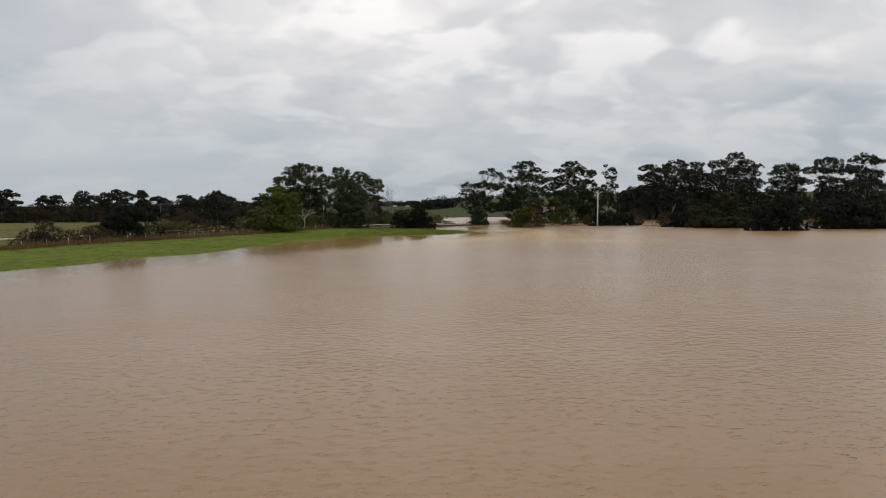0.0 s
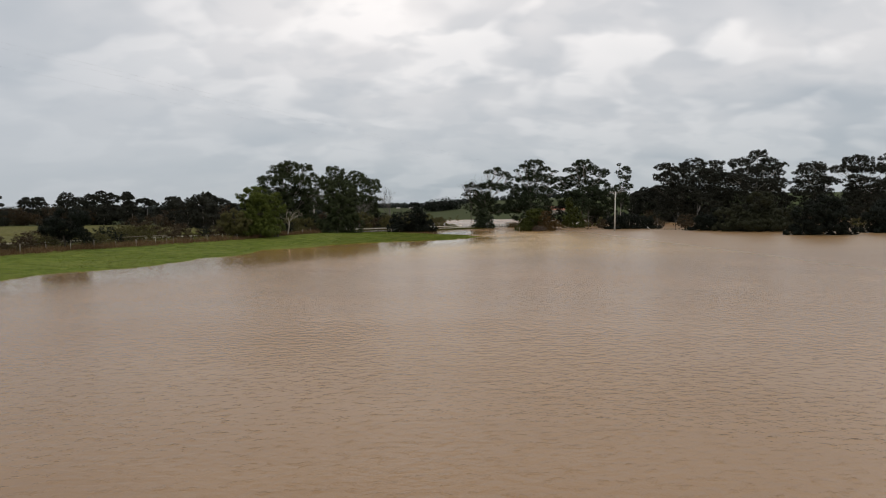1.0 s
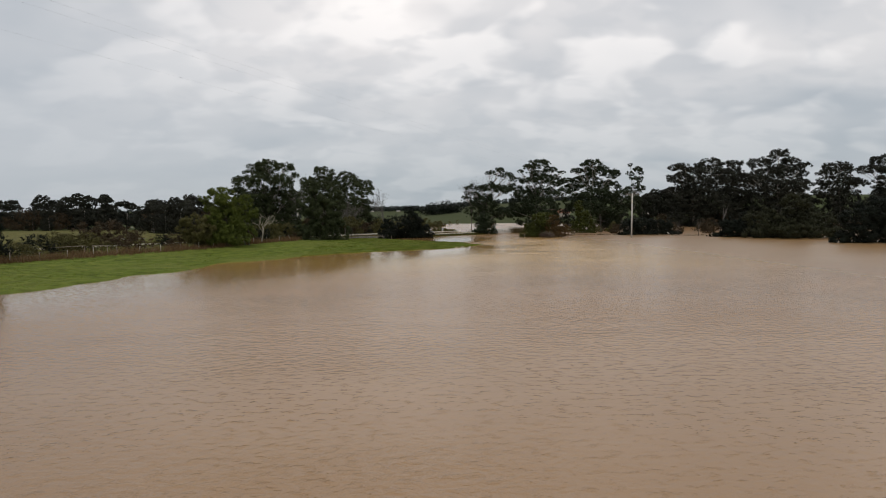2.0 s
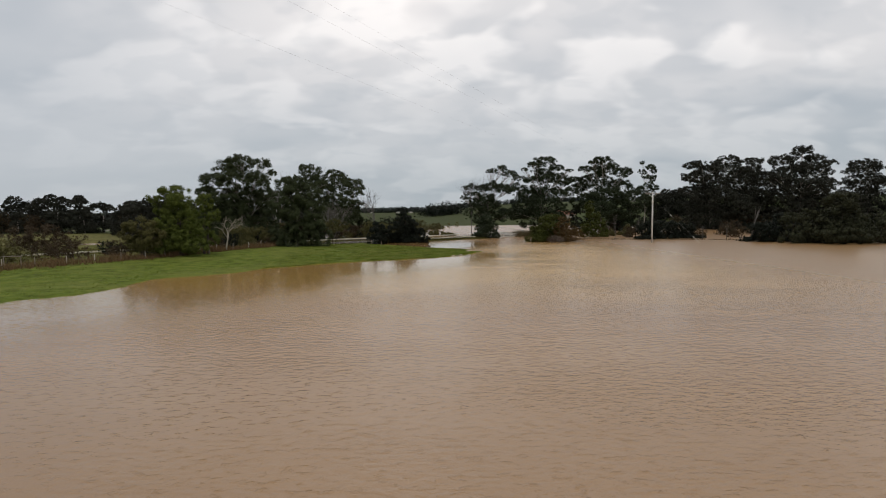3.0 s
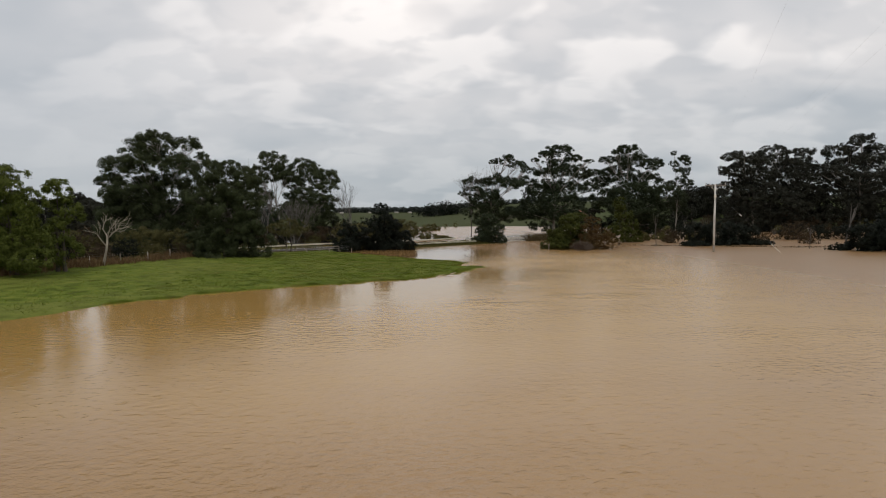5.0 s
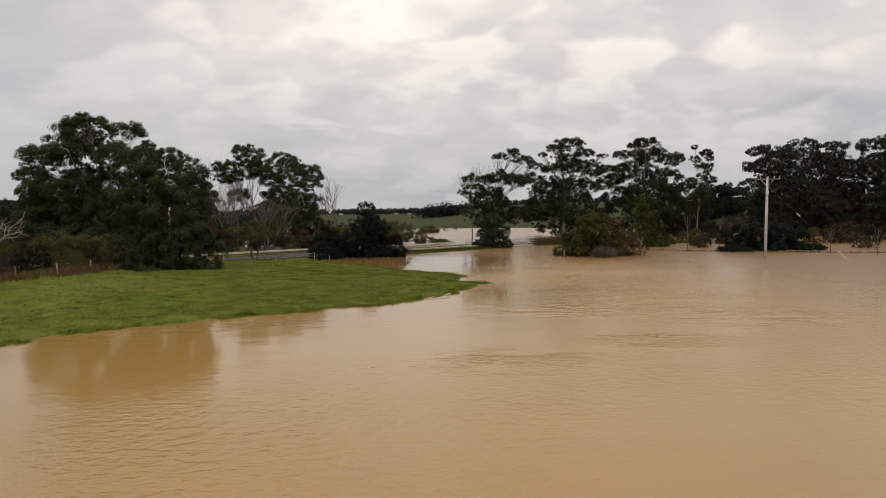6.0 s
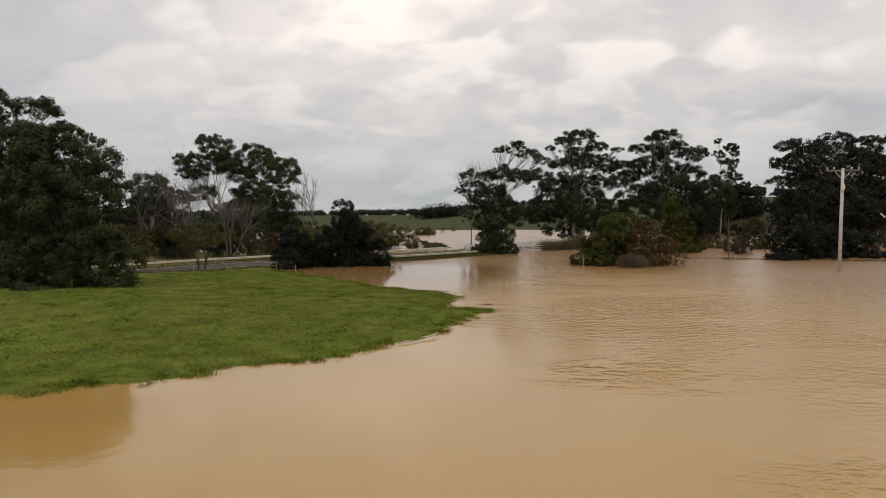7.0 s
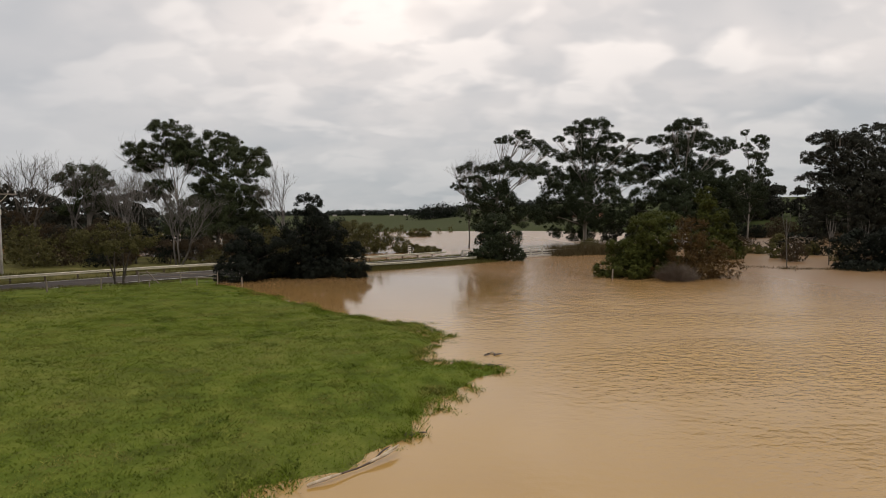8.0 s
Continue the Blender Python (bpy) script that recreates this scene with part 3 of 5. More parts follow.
def ground_height(x, y):
    d = near_line(x, y, SHORE + SHORE[:1]) * np.where(inside(x, y, SHORE), 1, -1)
    d = d + 1.7 * waves(x + 3, y, 3.6) * smooth(120, 108, y) + 0.5 * waves(x, y, 1.6) + 0.25 * waves(x + 7, y - 3, 0.55)
    land = np.where(d > 0, 0.16 * smooth(0, 1.6, d) + 0.75 * smooth(1.0, 26, d), 0.12 * np.maximum(d, -8)) + 0.05 * waves(x, y, 0.8) * smooth(-1, 2, d)
    land = np.maximum(land, -0.9)
    # shallow pools in the far paddock
    for px, py, a, b in ((-92, 160, 18, 7), (-76, 186, 16, 9), (-62, 172, 10, 6), (-56, 200, 14, 10)):
        land = land - 1.3 * np.exp(-(((x - px) / a) ** 2 + ((y - py) / b) ** 2) ** 2)
    # road bank, open where the bridge spans the creek
    r = near_line(x, y, ROAD_MID)
    bank = ROAD_Z - 0.04 - 0.9 * smooth(4.6, 8.5, r)
    gap = np.exp(-(((x - 25.5) / 5.5) ** 2 + ((y - 202.5) / 8) ** 2) ** 3)
    bank = bank - 1.2 * gap
    z = np.where(r < 8.5, np.maximum(bank, np.where(r < 4.6, -9, land)), land)
    # rising fields beyond the flood
    edge = 322 + 10 * waves(x, y, 40) * smooth(90, 40, x) + 0.05 * np.maximum(x - 60, 0) - 62 * smooth(50, 115, x)
    hill = -0.6 + 1.2 * smooth(0, 60, y - edge) + (0.8 + 3.4 * smooth(0, 60, x)) * smooth(20, 300, y - edge)
    hill = hill + 4.6 * smooth(45, 120, x) * smooth(-4, 50, y - edge) + 8 * smooth(70, 260, x) * smooth(0, 190, y - edge) + 12 * smooth(500, 1500, y) + 10 * smooth(1200, 3000, np.abs(y)) * (1 + waves(x, y, 300))
    z = np.where(y > edge - 4, np.maximum(z, hill), z)
    back = -0.6 + 6 * smooth(400, 900, np.hypot(x, y - 100))
    return np.maximum(z, np.where(y < 300, back, -9))


def axis(lo, a, b, hi, step, fine, far):
    mid = np.concatenate([np.arange(lo, a, step), np.arange(a, b, fine), np.arange(b, hi, step)])
    grow = [step]
    while sum(grow) < far:
        grow.append(grow[-1] * 1.16)
    out = np.cumsum(grow)
    return np.concatenate([lo - out[::-1], mid, hi + out])


def build_ground():
    xs, ys = axis(-56, -6, 15, 40, 1.0, 0.3, 4400), axis(60, 122, 152, 216, 1.0, 0.3, 4300)
    X, Y = np.meshgrid(xs, ys)
    Z = ground_height(X, Y)
    nx, ny = len(xs), len(ys)
    co = np.stack([X, Y, Z], axis=-1).reshape(-1, 3)
    i = (np.arange(ny - 1)[:, None] * nx + np.arange(nx - 1)[None, :]).reshape(-1)
    faces = np.stack([i, i + 1, i + nx + 1, i + nx], axis=1)
    me = bpy.data.meshes.new("ground")
    me.vertices.add(len(co))
    me.vertices.foreach_set("co", co.astype(np.float32).ravel())
    me.loops.add(faces.size)
    me.loops.foreach_set("vertex_index", faces.astype(np.int32).ravel())
    me.polygons.add(len(faces))
    me.polygons.foreach_set("loop_start", np.arange(0, faces.size, 4, dtype=np.int32))
    me.update(calc_edges=True)
    me.shade_smooth()
    me.materials.append(PASTURE)
    return tagged(new("ground", me), "green pasture and hills around the flooded plain", "ground", kind="structure")


build_ground()
water_mesh = Buf()
for i in range(8):
    for j in range(8):
        s, a = len(water_mesh.v), 1100.0
        x, y = -4400 + i * a, -4300 + j * a
        water_mesh.v += [(x, y, 0), (x + a, y, 0), (x + a, y + a, 0), (x, y + a, 0)]
        water_mesh.f.append((s, s + 1, s + 2, s + 3))
tagged(new("water", water_mesh.mesh("water", WATER)), "brown silty flood water with faint ripples", "water", kind="structure")


def ground_at(x, y):
    return float(ground_height(np.array([float(x)]), np.array([float(y)]))[0])


def along(line, step, a=0.0, b=1e9):
    """Points on the line every step metres, with the direction."""
    out, run, nxt = [], 0.0, a
    for (ax, ay), (bx, by) in zip(line, line[1:]):
        n = math.hypot(bx - ax, by - ay)
        while nxt <= run + n and nxt <= b:
            u = (nxt - run) / n
            out.append((ax + u * (bx - ax), ay + u * (by - ay), math.atan2(by - ay, bx - ax)))
            nxt += step
        run += n
    return out


def strip(line, half, z, thick):
    """A flat band along the line with side faces."""
    buf = Buf()
    l, r = shifted(line, -half), shifted(line, half)
    for (ax, ay), (bx, by) in zip(l, r):
        buf.v += [(ax, ay, z), (bx, by, z), (bx, by, z - thick), (ax, ay, z - thick)]
    for i in range(len(line) - 1):
        for k in range(4):
            buf.f.append((4 * i + k, 4 * i + (k + 1) % 4, 4 * i + 4 + (k + 1) % 4, 4 * i + 4 + k))
    return buf


fine_mid = [(x, y) for x, y, _ in along(ROAD_MID, 2.0)]
road = tagged(new("road", strip(fine_mid, 3.3, ROAD_Z + 0.03, 0.3).mesh("road", ASPHALT)), "wet grey asphalt road on a low bank", "road", kind="structure")

for side in (-2.95, 2.95):
    part("edge_line", strip(shifted(fine_mid, side), 0.06, ROAD_Z + 0.034, 0.01).mesh("edge_line", WHITE), road, "worn white edge line")


# ---- road furniture ----
def guard_rail(line, top, label):
    """A ribbed steel rail on posts along the line."""
    x0, y0 = line[0]
    ob = thing("guard_rail", (x0, y0, 0), label, "guard rail", "road guard rails")
    buf = Buf()
    shape = [(0.00, 0.00), (0.07, -0.035), (0.06, -0.065), (-0.03, -0.08), (-0.03, -0.16), (0.07, -0.195), (0.06, -0.225), (-0.03, -0.24), (-0.05, -0.24), (-0.05, 0.0)]
    n = len(shape)
    lines = [shifted(line, a) for a, _ in shape]
    for i in range(len(line)):
        for k, (_, h) in enumerate(shape):
            buf.v.append((lines[k][i][0] - x0, lines[k][i][1] - y0, top + h))
    for i in range(len(line) - 1):
        for k in range(n):
            buf.f.append((i * n + k, i * n + (k + 1) % n, (i + 1) * n + (k + 1) % n, (i + 1) * n + k))
    part("beam", buf.mesh("beam", STEEL), ob)
    post = Buf()
    post.box((-0.06, -0.04, -1.0), (0.06, 0.04, -0.02))
    post = post.mesh("post", TWIG)
    for x, y, a in along(shifted(line, -0.1), 2.5, 0.6):
        part("post", post, ob).matrix_basis = pose(x - x0, y - y0, top, 0, 0, math.degrees(a))
    return ob


far_line = [(x, y) for x, y, _ in along(FAR_RAIL, 2.0)]
guard_rail([p for p in far_line if p[0] < 15.0], ROAD_Z + 0.72, "pale galvanised steel guard rail along the road")
near_line_pts = [(x, y) for x, y, _ in along(NEAR_RAIL, 2.0)]
guard_rail([p for p in near_line_pts if 3.5 < p[0] < 18.5], ROAD_Z + 0.50, "pale steel guard rail beside the flood water")


def bridge():
    """A low concrete bridge: deck, kerb beams, posts and two rails on each side."""
    span_pts = [(x, y) for x, y, _ in along(ROAD_MID, 1.5) if 18.5 < x < 33.5]
    ob = thing("road_bridge", (*span_pts[0], 0), "low concrete road bridge with double rails", "bridge")
    x0, y0 = span_pts[0]
    local = [(x - x0, y - y0) for x, y in span_pts]
    part("deck", strip(local, 4.0, ROAD_Z - 0.02, 0.35).mesh("deck", CONCRETE), ob)
    for side in (-3.95, 3.95):
        edge = shifted(local, side)
        part("kerb", strip(edge, 0.16, ROAD_Z + 0.10, 0.32).mesh("kerb", CONCRETE), ob, "pale concrete edge beam")
        for h in (0.40, 0.72):
            part("rail", strip(edge, 0.05, ROAD_Z + h, 0.15).mesh("rail", DULLWHITE), ob, "weathered white rail")
        post = Buf()
        post.box((-0.1, -0.1, 0.0), (0.1, 0.1, 0.76))
        post = post.mesh("post", CONCRETE)
        for x, y, a in along(edge, 2.4, 0.3):
            part("post", post, ob).matrix_basis = pose(x, y, ROAD_Z, 0, 0, math.degrees(a))


bridge()


def hazard_marker(at, turn):
    """A narrow board with black and white bars on two short legs."""
    ob = thing("bridge_marker", at, "black and white striped bridge marker board", "road sign", "bridge markers")
    ob.matrix_world = pose(*at, 0, 0, turn)
    buf = Buf()
    buf.box((-0.24, -0.015, 0.45), (0.24, 0.015, 1.4))
    board = part("board", buf.mesh("board", WHITE), ob)
    for k in range(3):
        b = Buf()
        z = 0.55 + 0.29 * k
        b.v += [(-0.24, -0.019, z), (0.24, -0.019, z + 0.12), (0.24, -0.019, z + 0.26), (-0.24, -0.019, z + 0.14)]
        b.v += [(x, -0.0155, z) for x, _, z in b.v]
        b.f += [(0, 1, 2, 3), (7, 6, 5, 4), (0, 4, 5, 1), (1, 5, 6, 2), (2, 6, 7, 3), (3, 7, 4, 0)]
        part("bar", b.mesh("bar", BLACK), board, "black slanting bar")
    for x in (-0.16, 0.16):
        b = Buf()
        b.tube([(x, 0.04, -0.5), (x, 0.04, 1.3)], [0.03, 0.03], 6)
        part("leg", b.mesh("leg", STEEL), ob)


hazard_marker((9.4, 203.5, ROAD_Z - 0.1), 10)


# ---- power line ----
def power_pole(at, height, turn, label, lean=0.0):
    ob = thing("power_pole", at, label, "power pole", "power poles")
    ob.matrix_world = pose(*at, 0, lean, turn)
    b = Buf()
    b.tube([(0, 0, -1.2), (0, 0, height * 0.5), (0, 0, height)], [0.165, 0.145, 0.115], 12)
    part("pole", b.mesh("pole", POLE, True), ob)
    b = Buf()
    b.box((-1.35, -0.06, height - 0.27), (1.35, 0.04, height - 0.16))
    arm = part("crossarm", b.mesh("crossarm", POSTWOOD), ob)
    for s in (-1, 1):
        b = Buf()
        b.tube([(s * 0.62, -0.02, height - 0.32), (s * 0.1, -0.02, height - 0.95)], [0.025, 0.025], 5)
        part("brace", b.mesh("brace", STEEL), ob)
    for x in (-1.25, -0.72, 0.72, 1.25):
        b = Buf()
        b.tube([(x, 0, height - 0.16), (x, 0, height - 0.06), (x, 0, height - 0.02), (x, 0, height + 0.06), (x, 0, height + 0.1)], [0.025, 0.03, 0.065, 0.06, 0.03], 8)
        part("insulator", b.mesh("insulator", PORCELAIN), arm, "glazed porcelain insulator")
    b = Buf()
    b.box((-0.16, -0.28, height - 2.0), (0.16, -0.12, height - 1.55))
    part("fuse_box", b.mesh("fuse_box", STEEL), ob)
    return ob


LINE_TURN = -22.0
power_pole((48.4, 159.0, 0.0), 9.6, LINE_TURN, "tall grey power pole standing in flood water", 0.6)
power_pole((-25.6, 172.4, 0.5), 7.4, 40.0, "grey timber power pole beside the road")
power_pole((-31.0, -15.0, 0.0), 10.2, LINE_TURN, "grey power pole out on the flooded plain")


def sagging(name, a, b, sag, r, label):
    buf = Buf()
    a, b = Vector(a), Vector(b)
    pts = []
    for i in range(31):
        u = i / 30
        pts.append(tuple(a.lerp(b, u) - Vector((0, 0, 4 * sag * u * (1 - u))) - a))
    buf.tube(pts, [r] * 31, 4)
    ob = new(name, buf.mesh(name, WIRE))
    ob.matrix_world = Matrix.Translation(a)
    return tagged(ob, label, "power line", "power line wires")


ca, sa = math.cos(radians(LINE_TURN)), math.sin(radians(LINE_TURN))
for x in (-1.25, 0.72, 1.25):
    sagging("overhead_wire", (48.4 + x * ca, 159 + x * sa, 9.68), (-31.0 + x * ca, -15 + x * sa, 10.28), 0.5, 0.0008, "thin grey overhead power wire between poles")


def stay_wire():
    top, foot = Vector((48.5, 158.9, 8.5)), Vector((56.6, 156.2, -0.2))
    ob = thing("stay_wire", tuple(foot), "steel stay wire with a white guard near the water", "stay wire")
    up = top - foot
    for name, a, b, r, mat, label in (("wire", 0.0, 1.0, 0.005, WIRE, ""), ("guard", 0.0, 0.16, 0.045, WHITE, "white plastic guard"), ("insulator", 0.60, 0.64, 0.07, PORCELAIN, "pale porcelain insulator")):
        buf = Buf()
        buf.tube([tuple(up * a), tuple(up * b)], [r, r], 7)
        part(name, buf.mesh(name, mat), ob, label)


stay_wire()

# ---- paddock fence ----
FENCE = [(-54, 74), (-51, 82), (-45.5, 96), (-38, 111.5), (-31.2, 124), (-27.2, 135), (-23, 143), (-20, 152), (-16.6, 159.5), (-10, 165.8), (-2.2, 168.4)]


def fence():
    ob = thing("paddock_fence", (-54, 74, 0), "weathered timber post and wire paddock fence", "fence")
    rng = np.random.default_rng(4)
    for i, (x, y, a) in enumerate(along(FENCE, 3.4, 0.5)):
        b = Buf()
        h = (1.0 if y < 150 else 0.75) + 0.08 * rng.normal()
        r = 0.045 + 0.015 * rng.uniform()
        lean = rng.normal() * 0.04
        b.tube([(0, 0, -0.5), (lean * 0.5, 0, h * 0.5), (lean, 0, h)], [r, r * 0.95, r * 0.85], 7)
        part("post", b.mesh("post", PALEPOST if i % 3 and y < 150 else POSTWOOD), ob).matrix_basis = pose(x + 54, y - 74, ground_at(x, y))
    for h in (0.35, 0.62, 0.9, 1.1):
        b = Buf()
        pts = [(x + 54, y - 74, ground_at(x, y) + h) for x, y, _ in along(FENCE, 3.4, 0.5)]
        b.tube(pts, [0.003] * len(pts), 3)
        part("wire", b.mesh("wire", WIRE), ob)


fence()


def timber_rails():
    """A white horizontal rail on posts with a small frame at its end, at the fence."""
    ob = thing("yard_rail", (-46.6, 112.4, 0.75), "pale timber rail and frame at the fence", "fence rail")
    for name, pts, r in (("rail", [(0, 0, 1.0), (5.0, -1.2, 1.25)], 0.04), ("post", [(6.3, -1.6, -0.4), (6.3, -1.6, 1.3)], 0.04), ("post", [(8.4, -2.1, -0.4), (8.4, -2.1, 1.3)], 0.04), ("rail", [(6.2, -1.58, 1.3), (8.5, -2.12, 1.3)], 0.04), ("post", [(0, 0, -0.4), (0, 0, 1.05)], 0.035), ("post", [(5, -1.2, -0.4), (5, -1.2, 1.28)], 0.035)):
        b = Buf()
        b.tube(pts, [r, r], 6)
        part(name, b.mesh(name, POSTWOOD), ob)


timber_rails()


def field_gate():
    ob = thing("field_gate", (-12.2, 168.6, 0.2), "pale timber gate rails and a leaning post beside the road", "gate")
    for name, pts, r in (("post", [(0, 0, -0.4), (0, 0, 0.95)], 0.06), ("post", [(0.7, -0.2, 1.0), (2.0, -0.5, -0.2)], 0.06), ("post", [(3.6, -0.6, -0.4), (3.6, -0.6, 0.9)], 0.05),
                         ("post", [(6.6, -0.8, -0.4), (6.6, -0.8, 0.85)], 0.05), ("rail", [(0, 0, 0.85), (6.6, -0.8, 0.7)], 0.035), ("rail", [(0, 0, 0.6), (6.6, -0.8, 0.4)], 0.03)):
        b = Buf()
        b.tube(pts, [r, r * 0.9], 6)
        part(name, b.mesh(name, POSTWOOD), ob)


field_gate()


def drowned_post(x, y, h, lean=0.0):
    b = Buf()
    b.tube([(0, 0, -0.7), (lean * 0.4, 0, h * 0.5), (lean, 0, h)], [0.07, 0.065, 0.055], 7)
    ob = new("fence_post", b.mesh("fence_post", POSTWOOD))
    ob.matrix_world = pose(x, y, 0)
    tagged(ob, "dark timber fence post standing in flood water", "fence post", "drowned fence posts")


for x, y, h, lean in ((26.8, 168.2, 0.9, 0.05), (28.9, 171.8, 1.0, -0.06), (35.2, 168.6, 0.7, 0.1), (35.9, 169.4, 0.9, -0.05), (40.0, 174.5, 0.8, 0.0), (29.4, 200.0, 0.5, 0.05), (45.9, 173.6, 0.6, 0.1), (24.6, 181.0, 0.5, 0.0)):
    drowned_post(x, y, h, lean)


def stick(x, y, h, lean, r=0.06, name="dead_sapling", fork=True):
    """A bare forked stem that stands in the water."""
    ob = thing(name, (x, y, 0), "pale bare stem standing in flood water", "dead tree", "drowned stems")
    b = Buf()
    b.tube([(0, 0, -0.6), (lean * 0.5, 0.05, h * 0.5), (lean, 0, h)], [r, r * 0.8, r * 0.5], 6)
    part("trunk", b.mesh("trunk", DEAD), ob)
    if fork:
        for s in (-1, 1):
            b = Buf()
            b.tube([(lean * 0.6, 0.03, h * 0.62), (lean * 0.8 + s * 0.3, 0, h * 0.85), (lean + s * 0.45, 0.1, h * 1.12)], [r * 0.6, r * 0.4, r * 0.2], 5)
            part("limb", b.mesh("limb", DEAD), ob)


for x, y, h, lean in ((65.0, 163.0, 3.2, 0.1), (47.2, 177.0, 5.0, -0.1), (53.2, 179.5, 4.6, 0.1), (56.8, 179.0, 4.2, -0.1), (62.5, 168.0, 3.0, 0.0), (36.4, 210.5, 3.0, 0.0), (33.6, 207, 2.6, 0.05), (58.0, 186.0, 4.0, 0.1)):
    stick(x, y, h, lean)
stick(68.3, 160.5, 6.0, 1.7, 0.13, "leaning_dead_tree")


# ---- trees and bushes ----
tree("gum_tree", (23.5, 223.0, 0.0), [(1.7, 18.1, 1.6, 0.9), (4.3, 18.7, 1.9, 1.2), (7.0, 17.2, 2.5, 1.3), (8.9, 15.8, 1.4, 1.5), (-3.8, 13.4, 2.3, 1.3), (-0.5, 13.5, 1.7, 1.1), (2.8, 13.7, 4.1, 1.7), (5.9, 12.3, 2.9, 1.6), (-5.8, 10.5, 1.6, 1.0), (-2.9, 11.6, 1.7, 0.9), (-0.3, 8.5, 3.9, 1.9), (-2.1, 5.8, 3.7, 2.3), (2.1, 6.5, 4.1, 2.3), (6.3, 4.9, 2.3, 1.6), (9.2, 5.3, 1.7, 1.2)],
     GUM, BARK, "tall eucalypt with layered crown beside the bridge", trunk=0.38, size=0.21, cover=0.72, category='tree', group='eucalypts beside the bridge', full=1.0, fill=0.55, seed=3)
tree("gum_tree", (40.7, 227.0, 0.0), [(1.5, 21.6, 4.2, 1.2), (-2.8, 20.2, 2.0, 0.9), (5.6, 19.6, 2.4, 1.0), (7.8, 18.2, 1.4, 0.7), (-5.2, 18.8, 1.2, 0.7), (-2.6, 15.8, 3.3, 1.6), (2.8, 16.6, 4.6, 1.8), (6.5, 14.7, 2.8, 1.8), (-6.5, 13.8, 2.4, 1.6), (-3.6, 11.5, 4.2, 1.8), (2.8, 11.9, 5.0, 2.4), (7.3, 11.5, 2.6, 1.8), (-4.8, 8.1, 4.2, 2.2), (1.6, 7.5, 5.6, 2.6), (-1.7, 4.4, 4.6, 2.0), (-7.5, 5.9, 2.6, 1.6), (4.7, 4.6, 3.6, 2.0)],
     GUM, BARK, "tall eucalypt with layered crown beside the bridge", trunk=0.38, size=0.21, cover=0.72, category='tree', group='eucalypts beside the bridge', full=1.0, fill=0.55, seed=10)
tree("gum_tree", (59.7, 230.0, 0.0), [(-0.3, 22.0, 2.9, 0.7), (-2.9, 21.0, 1.7, 0.7), (-4.4, 19.1, 2.5, 1.1), (2.7, 19.5, 4.3, 1.9), (7.0, 17.6, 3.7, 2.1), (-6.7, 16.4, 2.5, 1.0), (-0.7, 15.8, 5.4, 2.3), (7.0, 13.8, 4.3, 2.5), (-6.2, 13.1, 3.3, 1.8), (1.5, 10.9, 6.4, 2.6), (9.2, 9.6, 3.7, 2.5), (-5.1, 9.3, 3.5, 2.1), (4.8, 6.7, 4.8, 2.3), (-1.7, 6.4, 4.1, 2.1), (9.6, 5.8, 3.4, 2.2), (11.6, 11.5, 2.2, 1.6), (7.5, 3.0, 4.0, 1.6)],
     GUM, BARK, "tall eucalypt with layered crown beside the bridge", trunk=0.38, size=0.21, cover=0.72, category='tree', group='eucalypts beside the bridge', full=1.0, fill=0.55, seed=17)
tree("gum_tree", (75.7, 236.0, 0.0), [(-0.1, 21.6, 0.9, 0.6), (1.7, 20.0, 1.7, 0.9), (3.6, 19.0, 1.2, 0.9), (-0.6, 18.6, 1.4, 0.9), (0.6, 17.0, 1.5, 1.0), (3.2, 16.6, 1.3, 1.1), (1.3, 14.5, 1.6, 1.2), (3.6, 13.6, 1.4, 1.1), (-0.6, 13.2, 1.5, 1.1), (2.3, 12.0, 1.6, 1.0), (0.2, 10.5, 2.0, 1.3), (3.0, 9.4, 1.8, 1.2), (-0.6, 7.6, 2.3, 1.5), (2.4, 6.0, 2.2, 1.4)],
     GUM, BARK, "slender sparse eucalypt with wispy leaf tufts", trunk=0.16, size=0.23, category='tree', group='eucalypts beside the bridge', fill=0.2, seed=24)
tree("gum_tree", (99.3, 240.0, 0.0), [(-5.5, 21.2, 3.2, 1.1), (-0.8, 19.8, 3.8, 1.3), (-4.6, 17.3, 4.2, 1.6), (0.9, 16.3, 4.8, 1.9), (-6.2, 13.1, 2.9, 1.1), (1.3, 12.4, 4.8, 1.6), (-2.0, 9.8, 5.4, 2.9), (3.9, 7.8, 5.8, 3.5), (-1.0, 4.1, 5.8, 3.2), (5.7, 2.4, 4.8, 2.9)],
     GUM_DARK, BARK, "tall dark eucalypt standing in flood water", trunk=0.38, size=0.37, cover=0.68, category='tree', group='eucalypts standing in the flood', full=1.18, fill=0.8, seed=31)
tree("gum_tree", (112.1, 244.0, 0.0), [(-5.1, 23.1, 4.6, 1.0), (2.4, 22.7, 2.8, 0.8), (-5.2, 19.8, 4.9, 2.0), (2.5, 18.8, 4.6, 2.0), (-1.7, 16.1, 5.6, 2.0), (6.4, 15.1, 3.6, 2.0), (1.0, 11.4, 6.6, 3.3), (-2.3, 6.1, 5.9, 3.6), (5.4, 5.6, 5.6, 3.9)],
     GUM_DARK, BARK, "tall dark eucalypt standing in flood water", trunk=0.38, size=0.37, cover=0.68, category='tree', group='eucalypts standing in the flood', full=1.18, fill=0.8, seed=38)
